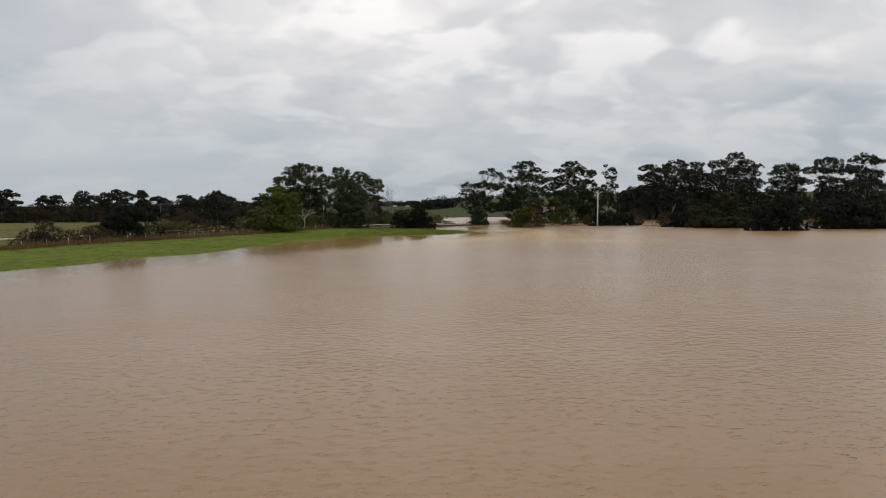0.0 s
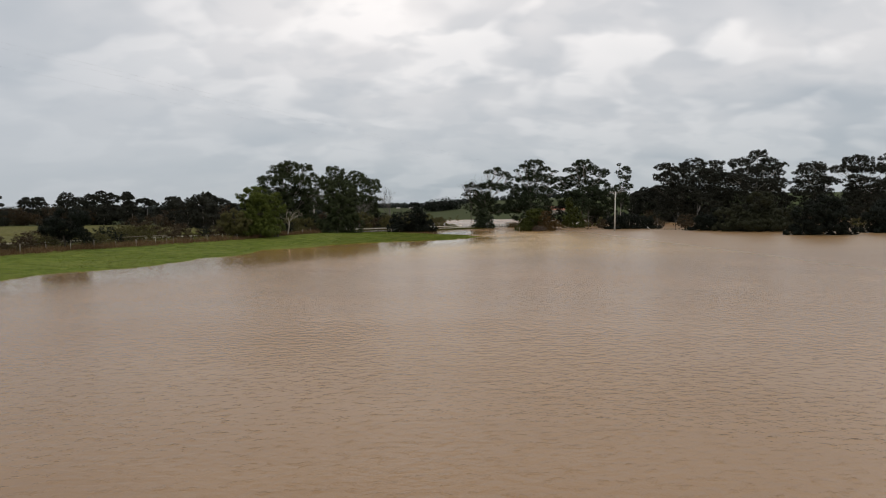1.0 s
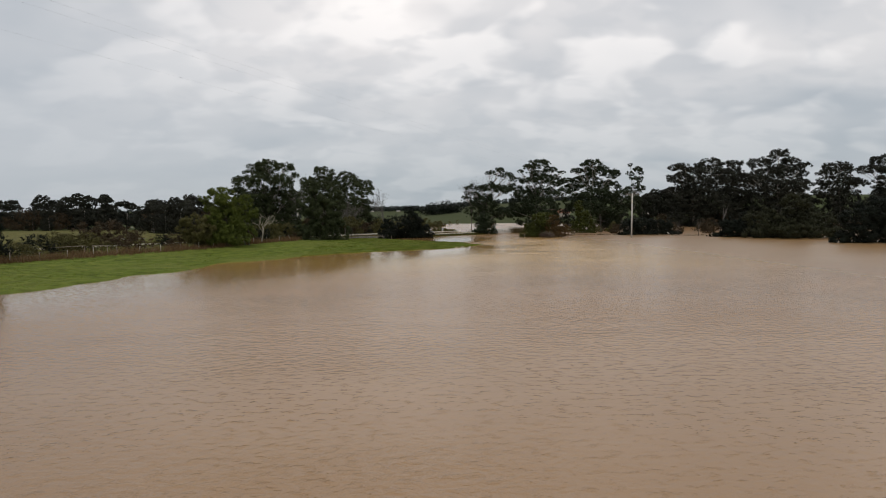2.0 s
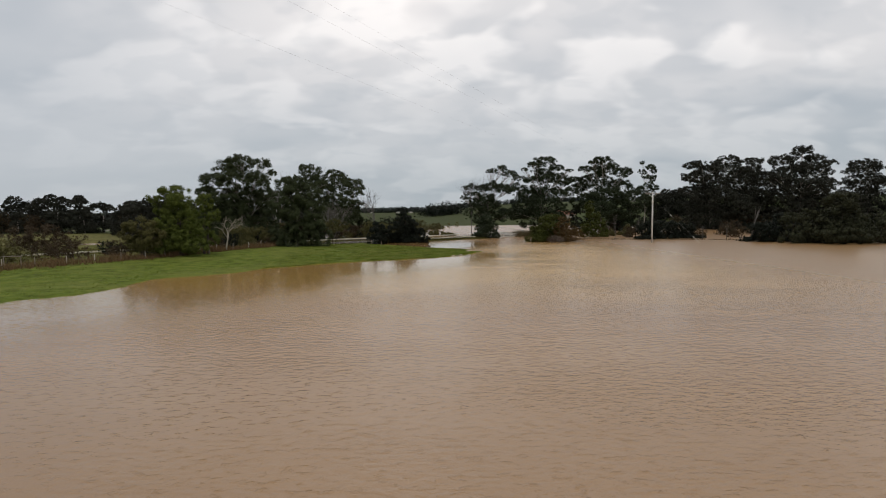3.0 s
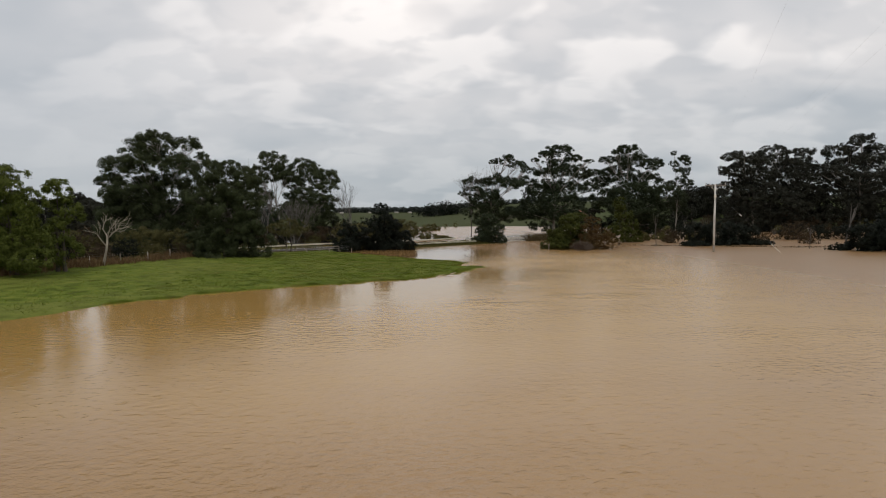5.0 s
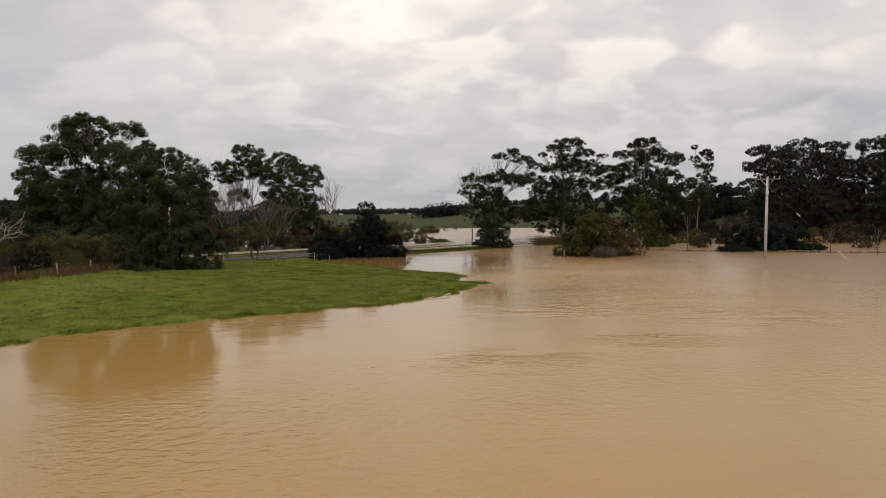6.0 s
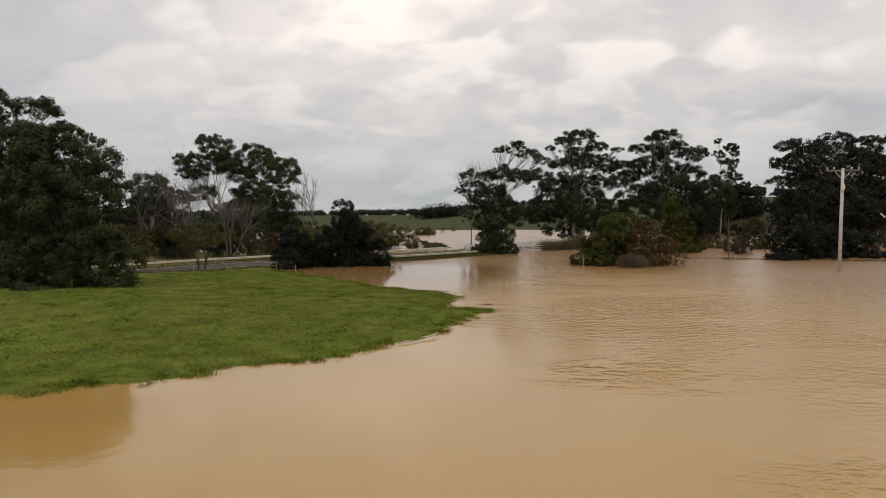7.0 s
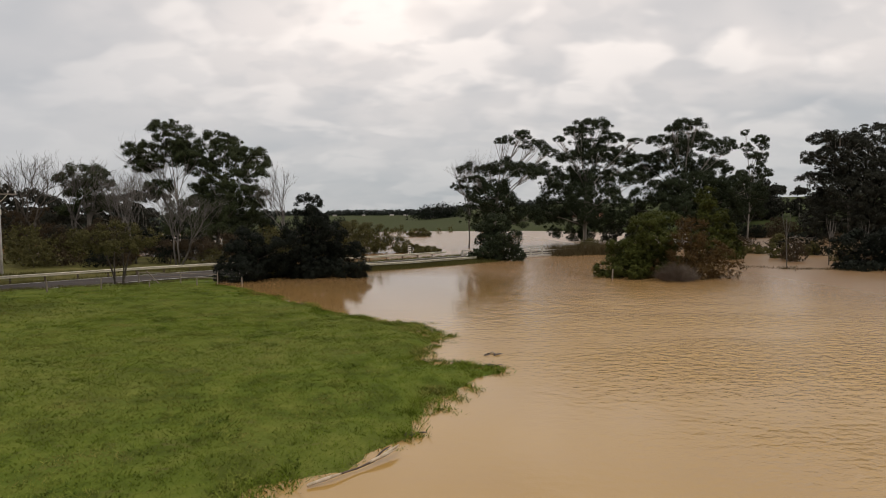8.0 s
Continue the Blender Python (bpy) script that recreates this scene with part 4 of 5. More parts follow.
tree("gum_tree", (128.2, 238.0, 0.0), [(-6.1, 22.1, 3.8, 1.6), (1.3, 25.6, 3.5, 1.3), (5.5, 22.7, 2.9, 1.3), (8.9, 20.8, 2.5, 1.4), (-4.0, 18.2, 5.7, 2.5), (4.3, 18.8, 5.7, 2.9), (-8.9, 15.7, 3.8, 2.2), (-0.5, 13.5, 7.3, 3.5), (7.8, 14.0, 4.4, 2.9), (-3.7, 8.7, 7.0, 3.8), (4.6, 7.8, 6.7, 4.1), (-6.9, 3.1, 5.4, 3.2)],
     GUM_DARK, BARK, "tall dark eucalypt standing in flood water", trunk=0.38, size=0.37, cover=0.68, category='tree', group='eucalypts standing in the flood', full=1.18, fill=0.8, seed=45)
tree("gum_tree", (152.4, 240.0, 0.0), [(-1.8, 21.2, 4.3, 1.3), (2.5, 19.3, 2.9, 1.3), (-5.1, 18.7, 2.9, 1.3), (-1.6, 15.7, 5.8, 2.5), (3.4, 14.3, 4.0, 2.2), (-3.4, 10.7, 5.4, 3.3), (2.4, 8.8, 5.1, 3.6), (-0.3, 4.1, 6.2, 3.3)],
     GUM_DARK, BARK, "tall dark eucalypt standing in flood water", trunk=0.38, size=0.37, cover=0.68, category='tree', group='eucalypts standing in the flood', full=1.18, fill=0.8, seed=52)
tree("gum_tree", (165.9, 232.0, 0.0), [(-2.3, 22.9, 4.3, 1.3), (-8.6, 19.4, 3.4, 1.3), (-6.2, 15.4, 3.4, 1.5), (2.4, 19.4, 4.7, 1.9), (-0.8, 12.8, 6.5, 3.4), (7.3, 11.6, 5.2, 3.0), (0.6, 6.1, 7.3, 3.9), (-7.5, 5.1, 4.7, 3.0)],
     GUM_DARK, BARK, "tall dark eucalypt standing in flood water", trunk=0.38, size=0.37, cover=0.68, category='tree', group='eucalypts standing in the flood', full=1.18, fill=0.8, seed=59)
tree("gum_tree", (186.1, 240.0, 0.0), [(-3.1, 24.4, 4.9, 1.6), (3.7, 22.5, 3.1, 1.8), (-5.3, 19.8, 3.6, 1.6), (1.2, 17.5, 4.9, 2.7), (-2.1, 11.8, 7.1, 3.6), (5.1, 9.4, 4.5, 3.1), (-0.6, 4.2, 7.6, 3.6)],
     GUM_DARK, BARK, "tall dark eucalypt standing in flood water", trunk=0.38, size=0.37, cover=0.68, category='tree', group='eucalypts standing in the flood', full=1.18, fill=0.8, seed=66)
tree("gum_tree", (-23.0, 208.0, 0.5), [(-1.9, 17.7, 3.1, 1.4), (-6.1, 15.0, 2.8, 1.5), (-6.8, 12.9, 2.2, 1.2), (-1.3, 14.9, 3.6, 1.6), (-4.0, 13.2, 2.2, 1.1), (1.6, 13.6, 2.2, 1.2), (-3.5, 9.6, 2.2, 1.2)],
     GUM_LIT, BARK, "tall eucalypt with layered dark green crown and pale limbs", trunk=0.25, size=0.18, cover=0.8, category='tree', group='eucalypts beside the road', full=1.0, plump=0.72, fill=0.6, seed=73)
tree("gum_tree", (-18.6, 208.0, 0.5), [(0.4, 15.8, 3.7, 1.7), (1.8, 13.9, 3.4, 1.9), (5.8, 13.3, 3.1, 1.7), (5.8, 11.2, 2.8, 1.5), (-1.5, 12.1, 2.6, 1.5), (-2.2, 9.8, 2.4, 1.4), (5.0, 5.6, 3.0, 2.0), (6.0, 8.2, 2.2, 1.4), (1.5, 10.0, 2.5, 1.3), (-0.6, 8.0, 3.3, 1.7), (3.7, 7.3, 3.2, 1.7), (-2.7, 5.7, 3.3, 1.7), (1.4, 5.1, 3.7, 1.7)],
     GUM_LIT, BARK, "tall eucalypt with layered dark green crown and pale limbs", trunk=0.3, size=0.18, cover=0.8, category='tree', group='eucalypts beside the road', full=1.0, plump=0.72, fill=0.6, seed=80)
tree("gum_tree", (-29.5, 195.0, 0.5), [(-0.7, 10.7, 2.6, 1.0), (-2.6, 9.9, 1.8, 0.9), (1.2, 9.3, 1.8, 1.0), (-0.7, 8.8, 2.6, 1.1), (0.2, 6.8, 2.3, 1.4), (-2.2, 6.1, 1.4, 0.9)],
     GUM_LIT, BARK, "small dark eucalypt among bare roadside trees", trunk=0.38, size=0.18, cover=0.8, category='tree', group='eucalypts beside the road', full=1.0, plump=0.72, fill=0.6, seed=87)
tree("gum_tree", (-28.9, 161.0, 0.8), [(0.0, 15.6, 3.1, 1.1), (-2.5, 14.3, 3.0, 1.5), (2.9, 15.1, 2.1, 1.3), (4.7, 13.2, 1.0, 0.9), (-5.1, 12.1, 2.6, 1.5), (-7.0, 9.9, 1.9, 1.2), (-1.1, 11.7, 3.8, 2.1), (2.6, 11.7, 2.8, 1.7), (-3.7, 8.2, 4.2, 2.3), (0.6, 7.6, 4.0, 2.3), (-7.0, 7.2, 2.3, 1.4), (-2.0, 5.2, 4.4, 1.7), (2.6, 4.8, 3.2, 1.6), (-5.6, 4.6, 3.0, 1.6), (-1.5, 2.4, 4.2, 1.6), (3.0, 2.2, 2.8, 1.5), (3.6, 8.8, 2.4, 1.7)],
     GUM_LIT, BARK, "broad many-stemmed eucalypt behind the paddock fence", trunk=0.33, size=0.18, cover=0.8, category='tree', group='eucalypts beside the road', full=1.0, plump=0.72, fill=0.6, stems=3, seed=94)
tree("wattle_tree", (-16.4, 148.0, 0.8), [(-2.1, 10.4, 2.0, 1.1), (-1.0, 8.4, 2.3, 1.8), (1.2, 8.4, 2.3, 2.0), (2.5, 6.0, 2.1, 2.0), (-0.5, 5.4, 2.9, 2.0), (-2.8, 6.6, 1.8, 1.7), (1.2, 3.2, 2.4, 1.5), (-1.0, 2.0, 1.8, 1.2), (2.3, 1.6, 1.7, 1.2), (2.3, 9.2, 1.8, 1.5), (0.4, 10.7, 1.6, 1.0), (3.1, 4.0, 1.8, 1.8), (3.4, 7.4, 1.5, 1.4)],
     GUM_LIT, BARK_DARK, "dense dark green wattle beside the big eucalypt", trunk=0.2, size=0.17, category='tree', stems=2, cover=1.0, fork=0.2, group='wattles at the fence', skirt=True, seed=101)
tree("wattle_tree", (-28.2, 128.0, 0.9), [(-1.0, 8.5, 2.0, 0.9), (-3.3, 7.6, 1.2, 0.6), (0.6, 7.2, 1.9, 1.1), (-1.9, 6.1, 2.3, 1.2), (0.5, 4.8, 2.3, 1.5), (0.9, 2.7, 2.0, 1.6), (-1.9, 4.1, 1.9, 1.2), (-1.1, 2.1, 1.9, 1.2), (2.1, 6.2, 1.2, 1.2), (0.0, 1.3, 2.4, 1.1), (2.2, 1.2, 1.8, 1.1), (-2.2, 1.2, 1.7, 1.0)],
     WATTLE, BARK_DARK, "dense bright green wattle behind the paddock fence", trunk=0.2, size=0.17, category='tree', stems=2, cover=1.0, fork=0.2, group='wattles at the fence', seed=108)
tree("wattle_tree", (-26.0, 131.0, 0.9), [(0.1, 7.4, 1.2, 1.0), (0.6, 5.6, 1.5, 1.4), (-0.3, 3.6, 1.4, 1.4), (0.2, 1.9, 1.5, 1.3)],
     WATTLE, BARK_DARK, "dense bright green wattle behind the paddock fence", trunk=0.2, size=0.17, category='tree', stems=2, cover=1.0, fork=0.2, group='wattles at the fence', seed=115)
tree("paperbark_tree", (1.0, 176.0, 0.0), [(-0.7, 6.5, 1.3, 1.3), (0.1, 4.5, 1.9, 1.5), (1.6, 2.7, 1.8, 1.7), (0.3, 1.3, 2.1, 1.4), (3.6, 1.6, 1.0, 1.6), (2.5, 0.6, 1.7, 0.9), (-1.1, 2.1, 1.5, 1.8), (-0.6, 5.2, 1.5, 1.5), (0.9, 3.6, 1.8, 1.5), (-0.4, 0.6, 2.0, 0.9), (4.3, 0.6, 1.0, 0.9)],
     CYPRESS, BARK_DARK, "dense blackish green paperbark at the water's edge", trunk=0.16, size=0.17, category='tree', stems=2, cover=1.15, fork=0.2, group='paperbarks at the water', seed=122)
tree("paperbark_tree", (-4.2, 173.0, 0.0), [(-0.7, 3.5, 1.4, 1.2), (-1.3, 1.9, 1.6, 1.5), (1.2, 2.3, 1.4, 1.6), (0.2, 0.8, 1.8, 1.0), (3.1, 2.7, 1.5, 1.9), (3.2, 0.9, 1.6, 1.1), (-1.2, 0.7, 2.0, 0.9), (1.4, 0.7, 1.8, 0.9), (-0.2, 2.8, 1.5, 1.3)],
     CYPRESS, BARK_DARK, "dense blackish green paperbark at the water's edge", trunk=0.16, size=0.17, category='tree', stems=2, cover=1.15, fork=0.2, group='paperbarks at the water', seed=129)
tree("bush", (31.0, 171.0, 0.0), [(0.8, 5.0, 2.1, 0.7), (-0.7, 4.4, 1.8, 0.9), (0.0, 3.0, 2.5, 1.3), (-1.7, 2.5, 1.6, 1.3), (0.8, 1.5, 2.2, 1.1), (-1.6, 1.1, 1.4, 0.9), (-2.4, 0.7, 1.4, 0.9), (0.2, 0.6, 2.2, 0.8), (-3.2, 2.2, 1.2, 1.2), (1.9, 0.8, 1.6, 0.9)],
     FLOODED, BARK_DARK, "rounded yellowish green bush in the flood water", trunk=0.1, size=0.17, category='bush', stems=3, cover=1.0, fork=0.15, skirt=True, group='bushes in the flood', seed=136)
tree("bush", (33.9, 169.0, 0.0), [(0.0, 4.6, 1.4, 0.6), (-0.5, 3.3, 1.7, 1.0), (0.5, 2.0, 1.6, 1.0), (-1.2, 1.8, 1.4, 0.9), (1.9, 2.5, 1.0, 0.9), (0.0, 0.7, 1.9, 0.8), (1.9, 0.9, 1.3, 0.9), (2.8, 1.8, 0.9, 0.8)],
     RUST, BARK_DARK, "rusty brown bush in the flood water", trunk=0.1, size=0.30, slim=0.16, category='bush', stems=3, cover=1.0, fork=0.15, skirt=True, group='bushes in the flood', seed=143)
tree("bush", (46.3, 190.0, 0.0), [(-1.1, 7.4, 1.5, 1.5), (-0.2, 5.1, 1.9, 1.6), (1.4, 3.3, 1.7, 1.6), (-1.4, 3.0, 1.7, 1.5)],
     FLOODED, BARK_DARK, "rounded olive green bush in the flood water", trunk=0.1, size=0.30, category='bush', stems=3, cover=1.0, fork=0.15, skirt=True, group='bushes in the flood', seed=150)
tree("bush", (20.2, 192.6, 0.0), [(0.1, 4.6, 1.7, 1.0), (-1.7, 4.0, 1.3, 0.7), (1.4, 3.2, 1.8, 1.0), (-0.8, 2.6, 1.8, 0.9), (0.6, 1.4, 2.4, 1.1), (-1.6, 1.1, 1.4, 0.7)],
     GUM, BARK_DARK, "loose dark green bush beside the bridge rail", trunk=0.09, size=0.20, category='bush', stems=3, cover=1.0, fork=0.15, skirt=True, group='bushes in the flood', seed=157)
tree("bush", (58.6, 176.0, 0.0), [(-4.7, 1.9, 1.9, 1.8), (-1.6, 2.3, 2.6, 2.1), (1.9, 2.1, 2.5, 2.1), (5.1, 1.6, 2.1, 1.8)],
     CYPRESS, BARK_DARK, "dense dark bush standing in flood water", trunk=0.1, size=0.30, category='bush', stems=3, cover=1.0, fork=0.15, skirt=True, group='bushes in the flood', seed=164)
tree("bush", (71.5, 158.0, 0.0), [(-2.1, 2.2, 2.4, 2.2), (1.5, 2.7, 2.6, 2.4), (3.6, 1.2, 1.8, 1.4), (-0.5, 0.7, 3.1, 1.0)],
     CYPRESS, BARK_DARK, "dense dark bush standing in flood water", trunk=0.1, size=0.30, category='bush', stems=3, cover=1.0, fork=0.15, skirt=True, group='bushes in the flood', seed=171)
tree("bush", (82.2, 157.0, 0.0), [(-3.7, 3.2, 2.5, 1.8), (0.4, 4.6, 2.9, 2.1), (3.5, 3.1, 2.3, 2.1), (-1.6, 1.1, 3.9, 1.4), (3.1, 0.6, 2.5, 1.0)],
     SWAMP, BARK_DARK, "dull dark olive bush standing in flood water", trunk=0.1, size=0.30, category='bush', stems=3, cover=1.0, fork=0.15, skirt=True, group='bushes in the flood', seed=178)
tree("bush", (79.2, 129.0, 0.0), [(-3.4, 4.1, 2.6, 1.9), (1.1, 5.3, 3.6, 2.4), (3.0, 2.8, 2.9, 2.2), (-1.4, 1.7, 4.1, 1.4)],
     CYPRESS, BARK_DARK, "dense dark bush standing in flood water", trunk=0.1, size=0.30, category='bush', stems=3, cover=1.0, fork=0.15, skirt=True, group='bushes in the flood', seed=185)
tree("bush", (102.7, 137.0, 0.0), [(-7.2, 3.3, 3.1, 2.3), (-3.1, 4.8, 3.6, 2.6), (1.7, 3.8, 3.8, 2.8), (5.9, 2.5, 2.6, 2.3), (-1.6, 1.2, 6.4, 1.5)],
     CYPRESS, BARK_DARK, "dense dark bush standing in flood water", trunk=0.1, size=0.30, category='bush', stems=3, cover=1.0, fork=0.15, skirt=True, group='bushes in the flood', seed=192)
tree("bush", (79.6, 150.0, 0.0), [(-6.1, 4.0, 3.4, 2.2), (-1.0, 6.9, 3.1, 2.2), (1.3, 4.0, 3.6, 2.5), (5.7, 3.2, 2.8, 2.0), (-2.3, 1.4, 5.6, 1.4)],
     SWAMP, BARK_DARK, "dull dark olive bush standing in flood water", trunk=0.1, size=0.30, category='bush', stems=3, cover=1.0, fork=0.15, skirt=True, group='bushes in the flood', seed=199)
tree("scrub", (-26.0, 150.0, 0.8), [(-3.7, 1.8, 2.0, 1.4), (-0.7, 2.3, 2.3, 1.5), (2.3, 2.1, 2.0, 1.5), (4.5, 1.4, 1.7, 1.1)],
     OLIVE, BARK_DARK, "olive brown scrub behind the paddock fence", trunk=0.08, slim=0.3, size=0.21, category='bush', stems=3, cover=1.1, fork=0.15, group='roadside scrub', seed=206)
tree("wattle_bush", (-31.6, 124.0, 0.9), [(-0.0, 4.0, 2.0, 1.1), (-1.6, 2.8, 1.6, 1.1), (1.0, 2.6, 1.9, 1.2), (-0.1, 1.5, 2.3, 0.8)],
     OLIVE, BARK_DARK, "grey green wattle bush at the fence", trunk=0.2, size=0.17, category='bush', stems=2, cover=1.0, fork=0.2, group='wattles at the fence', seed=213)
tree("scrub", (-49.0, 132.0, 0.8), [(-3.3, 2.6, 2.2, 1.5), (0.6, 3.1, 2.3, 1.5), (3.3, 2.2, 2.0, 1.4), (-1.1, 1.3, 3.2, 1.2), (2.8, 1.0, 2.2, 0.9)],
     BROWN, BARK_DARK, "tangled brown roadside scrub", trunk=0.08, slim=0.2, size=0.27, loose=0.4, category='bush', stems=3, cover=1.1, fork=0.15, group='roadside scrub', seed=220)
tree("bush", (-45.9, 97.0, 0.9), [(0.3, 3.9, 2.7, 1.5), (-0.6, 2.5, 2.5, 1.1), (1.7, 2.3, 1.8, 0.9)],
     CYPRESS, BARK_DARK, "rounded dark bush at the paddock fence", trunk=0.1, size=0.18, category='bush', stems=3, cover=1.1, fork=0.15, seed=227)
tree("scrub", (3.7, 212.0, 0.2), [(-3.4, 3.3, 2.6, 1.6), (0.4, 2.9, 2.8, 1.6), (3.5, 1.3, 2.6, 1.2), (-1.7, 0.9, 2.9, 1.2)],
     OLIVE, BARK_DARK, "olive brown scrub behind the guard rail", trunk=0.08, slim=0.3, size=0.21, category='bush', stems=3, cover=1.1, fork=0.15, group='roadside scrub', seed=234)
tree("scrub", (-18.2, 190.0, 0.4), [(-3.9, 1.7, 2.3, 1.5), (-0.0, 1.3, 2.4, 1.3), (3.2, 1.6, 2.4, 1.5), (5.8, 1.9, 2.0, 1.3)],
     BROWN, BARK_DARK, "tangled brown roadside scrub", trunk=0.08, slim=0.3, size=0.21, category='bush', stems=3, cover=1.1, fork=0.15, group='roadside scrub', seed=241)
tree("scrub", (-29.8, 190.0, 0.4), [(-3.7, 3.7, 2.4, 1.3), (-0.5, 2.7, 2.7, 1.6), (3.3, 2.4, 2.4, 1.5), (-5.5, 5.0, 2.0, 1.2), (5.2, 3.6, 2.3, 1.5)],
     BROWN, BARK_DARK, "tangled brown roadside scrub", trunk=0.08, slim=0.3, size=0.21, category='bush', stems=3, cover=1.1, fork=0.15, group='roadside scrub', seed=248)
def twiggy_bush(at, radius, height, n, seed):
    """A leafless bush: fine twigs that fan out from a short crown of stems."""
    r = np.random.default_rng(seed)
    ob = thing("grey_bush", at, "bare greyish twiggy bush in flood water", "bush")
    for name, count, thick in (("stem", 14, 0.022), ("twig_tangle", n, 0.012)):
        b = Buf()
        for _ in range(count):
            a, u = r.uniform(0, 2 * math.pi), math.sqrt(r.uniform(0.02, 1.0))
            out = Vector((math.cos(a) * u * radius, math.sin(a) * u * radius, height * math.sqrt(1.03 - u * u) * r.uniform(0.75, 1.05)))
            foot = Vector((out.x * 0.35 + r.normal() * 0.12, out.y * 0.35 + r.normal() * 0.12, -0.2))
            mid = foot.lerp(out, 0.55) + Vector((r.normal() * 0.1, r.normal() * 0.1, 0.12))
            b.tube([foot, mid, out], [thick, thick * 0.8, thick * 0.35], 3)
            if name == "twig_tangle":
                for _ in range(3):
                    tip = mid.lerp(out, r.uniform(0.3, 1.0)) + Vector(r.normal(size=3) * 0.24)
                    b.tube([mid.lerp(out, r.uniform(0.0, 0.6)), tip], [thick * 0.7, thick * 0.3], 3)
        part(name, b.mesh(name, GREYTWIG), ob)


twiggy_bush((31.6, 166.8, 0.0), 1.9, 1.5, 420, 901)
tree("roadside_bush", (-13.0, 167.0, 0.3), [(0, 4.2, 2.0, 0.9), (-1.6, 3.6, 1.5, 0.8), (1.7, 3.7, 1.6, 0.8), (0.4, 2.9, 2.0, 0.7)], OLIVE, BARK_DARK, "small olive bush with dark stems before the road", "bush",
     trunk=0.09, stems=4, size=0.17, cover=0.7, slim=0.35, loose=0.5, fork=0.3, seed=911)

# bare and dead trees
bare_tree("dead_tree", (-25.0, 136.4, 0.8), 7.0, "bleached white dead tree with twisted limbs at the fence", BLEACHED, 0.12, 1.1, 6, reach=0.4, thin=0.02, forks=3)
bare_tree("dead_tree", (-6.2, 200.0, 0.3), 13.0, "tall leafless tree behind the paperbarks", DEAD, 0.16, 0.35, 8)
bare_tree("bare_tree", (-34.5, 190.0, 0.5), 14.0, "leafless grey roadside tree with fine twigs", BARK_DARK, 0.2, 0.6, 11, "bare roadside trees", 2)
bare_tree("bare_tree", (-30.5, 193.0, 0.5), 14.0, "leafless grey roadside tree with fine twigs", DEAD, 0.15, 0.45, 12, "bare roadside trees")
bare_tree("bare_tree", (-24.5, 194.0, 0.5), 12.0, "leafless grey roadside tree with fine twigs", DEAD, 0.15, 0.45, 13, "bare roadside trees", 2)
bare_tree("bare_tree", (-22.0, 189.0, 0.4), 11.0, "leafless pale roadside tree with leaning stems", DEAD, 0.10, 0.35, 14, "bare roadside trees", 2)
bare_tree("bare_tree", (-16.6, 188.5, 0.4), 9.0, "leafless pale roadside tree with leaning stems", DEAD, 0.10, 0.35, 15, "bare roadside trees", 3)
bare_tree("dead_tree", (-23.6, 208.5, 0.5), 19.5, "dead grey treetop beside the eucalypt crown", DEAD, 0.18, 0.3, 21)
bare_tree("bare_tree", (19.5, 224.0, 0.0), 18.0, "thin bare stems beside the eucalypt", DEAD, 0.12, 0.3, 23)


def small_gum(seed, height, leaves):
    """A middling eucalypt for the tree belts farther off: flat-bottomed caps on forked stems over a thicket."""
    rng = np.random.default_rng(seed)
    out = []
    for k in range(7):
        a = 2 * math.pi * k / 7 + rng.uniform(-0.3, 0.3)
        u = rng.uniform(0.25, 1.0)
        out.append((float(math.cos(a) * u * height * 0.30), float(height * rng.uniform(0.70, 0.98) * (1.02 - 0.16 * u)), float(height * rng.uniform(0.11, 0.19)), float(height * rng.uniform(0.05, 0.08))))
    for k in range(4):
        out.append((float(rng.uniform(-0.26, 0.26) * height), float(height * (0.14 + 0.11 * k)), float(height * rng.uniform(0.20, 0.28)), float(height * rng.uniform(0.11, 0.16))))
    return tree("gum_tree", (0, -200 - seed, 0.0), out, leaves, BARK, "dark eucalypt in a distant tree belt", "tree", trunk=0.22, stems=2, size=0.70, cover=0.40, seed=seed, full=1.15, limbs=False, fill=0.0, group="eucalypts of the distant belts")


BELT = [small_gum(60, 13.0, GUM_DARK), small_gum(61, 14.0, GUM_DARK), small_gum(62, 12.0, GUM_DARK), small_gum(63, 15.0, GUM_DARK)]
rng = np.random.default_rng(9)
used = set()


def plant(kind, x, y, s=1.0, sink=0.2):
    m = pose(x, y, max(-0.3, ground_at(x, y)) - sink, 0, 0, float(rng.uniform(0, 360)))
    if kind not in used:
        used.add(kind)
        BELT[kind].matrix_world = m
        return BELT[kind]
    ob = copy_thing(BELT[kind], m)
    ob.scale = (s, s, s)
    return ob


# belt behind the far paddock
for k in range(26):
    plant(int(rng.integers(0, 4)), -215 + k * 6.4 + rng.normal() * 1.5, 284 + rng.normal() * 8 - k * 0.9, rng.uniform(0.82, 1.12))
for k in range(15):
    plant(int(rng.integers(0, 4)), -205 + k * 10.4 + rng.normal() * 2.0, 268 + rng.normal() * 5 - k * 0.9, rng.uniform(0.55, 0.8))
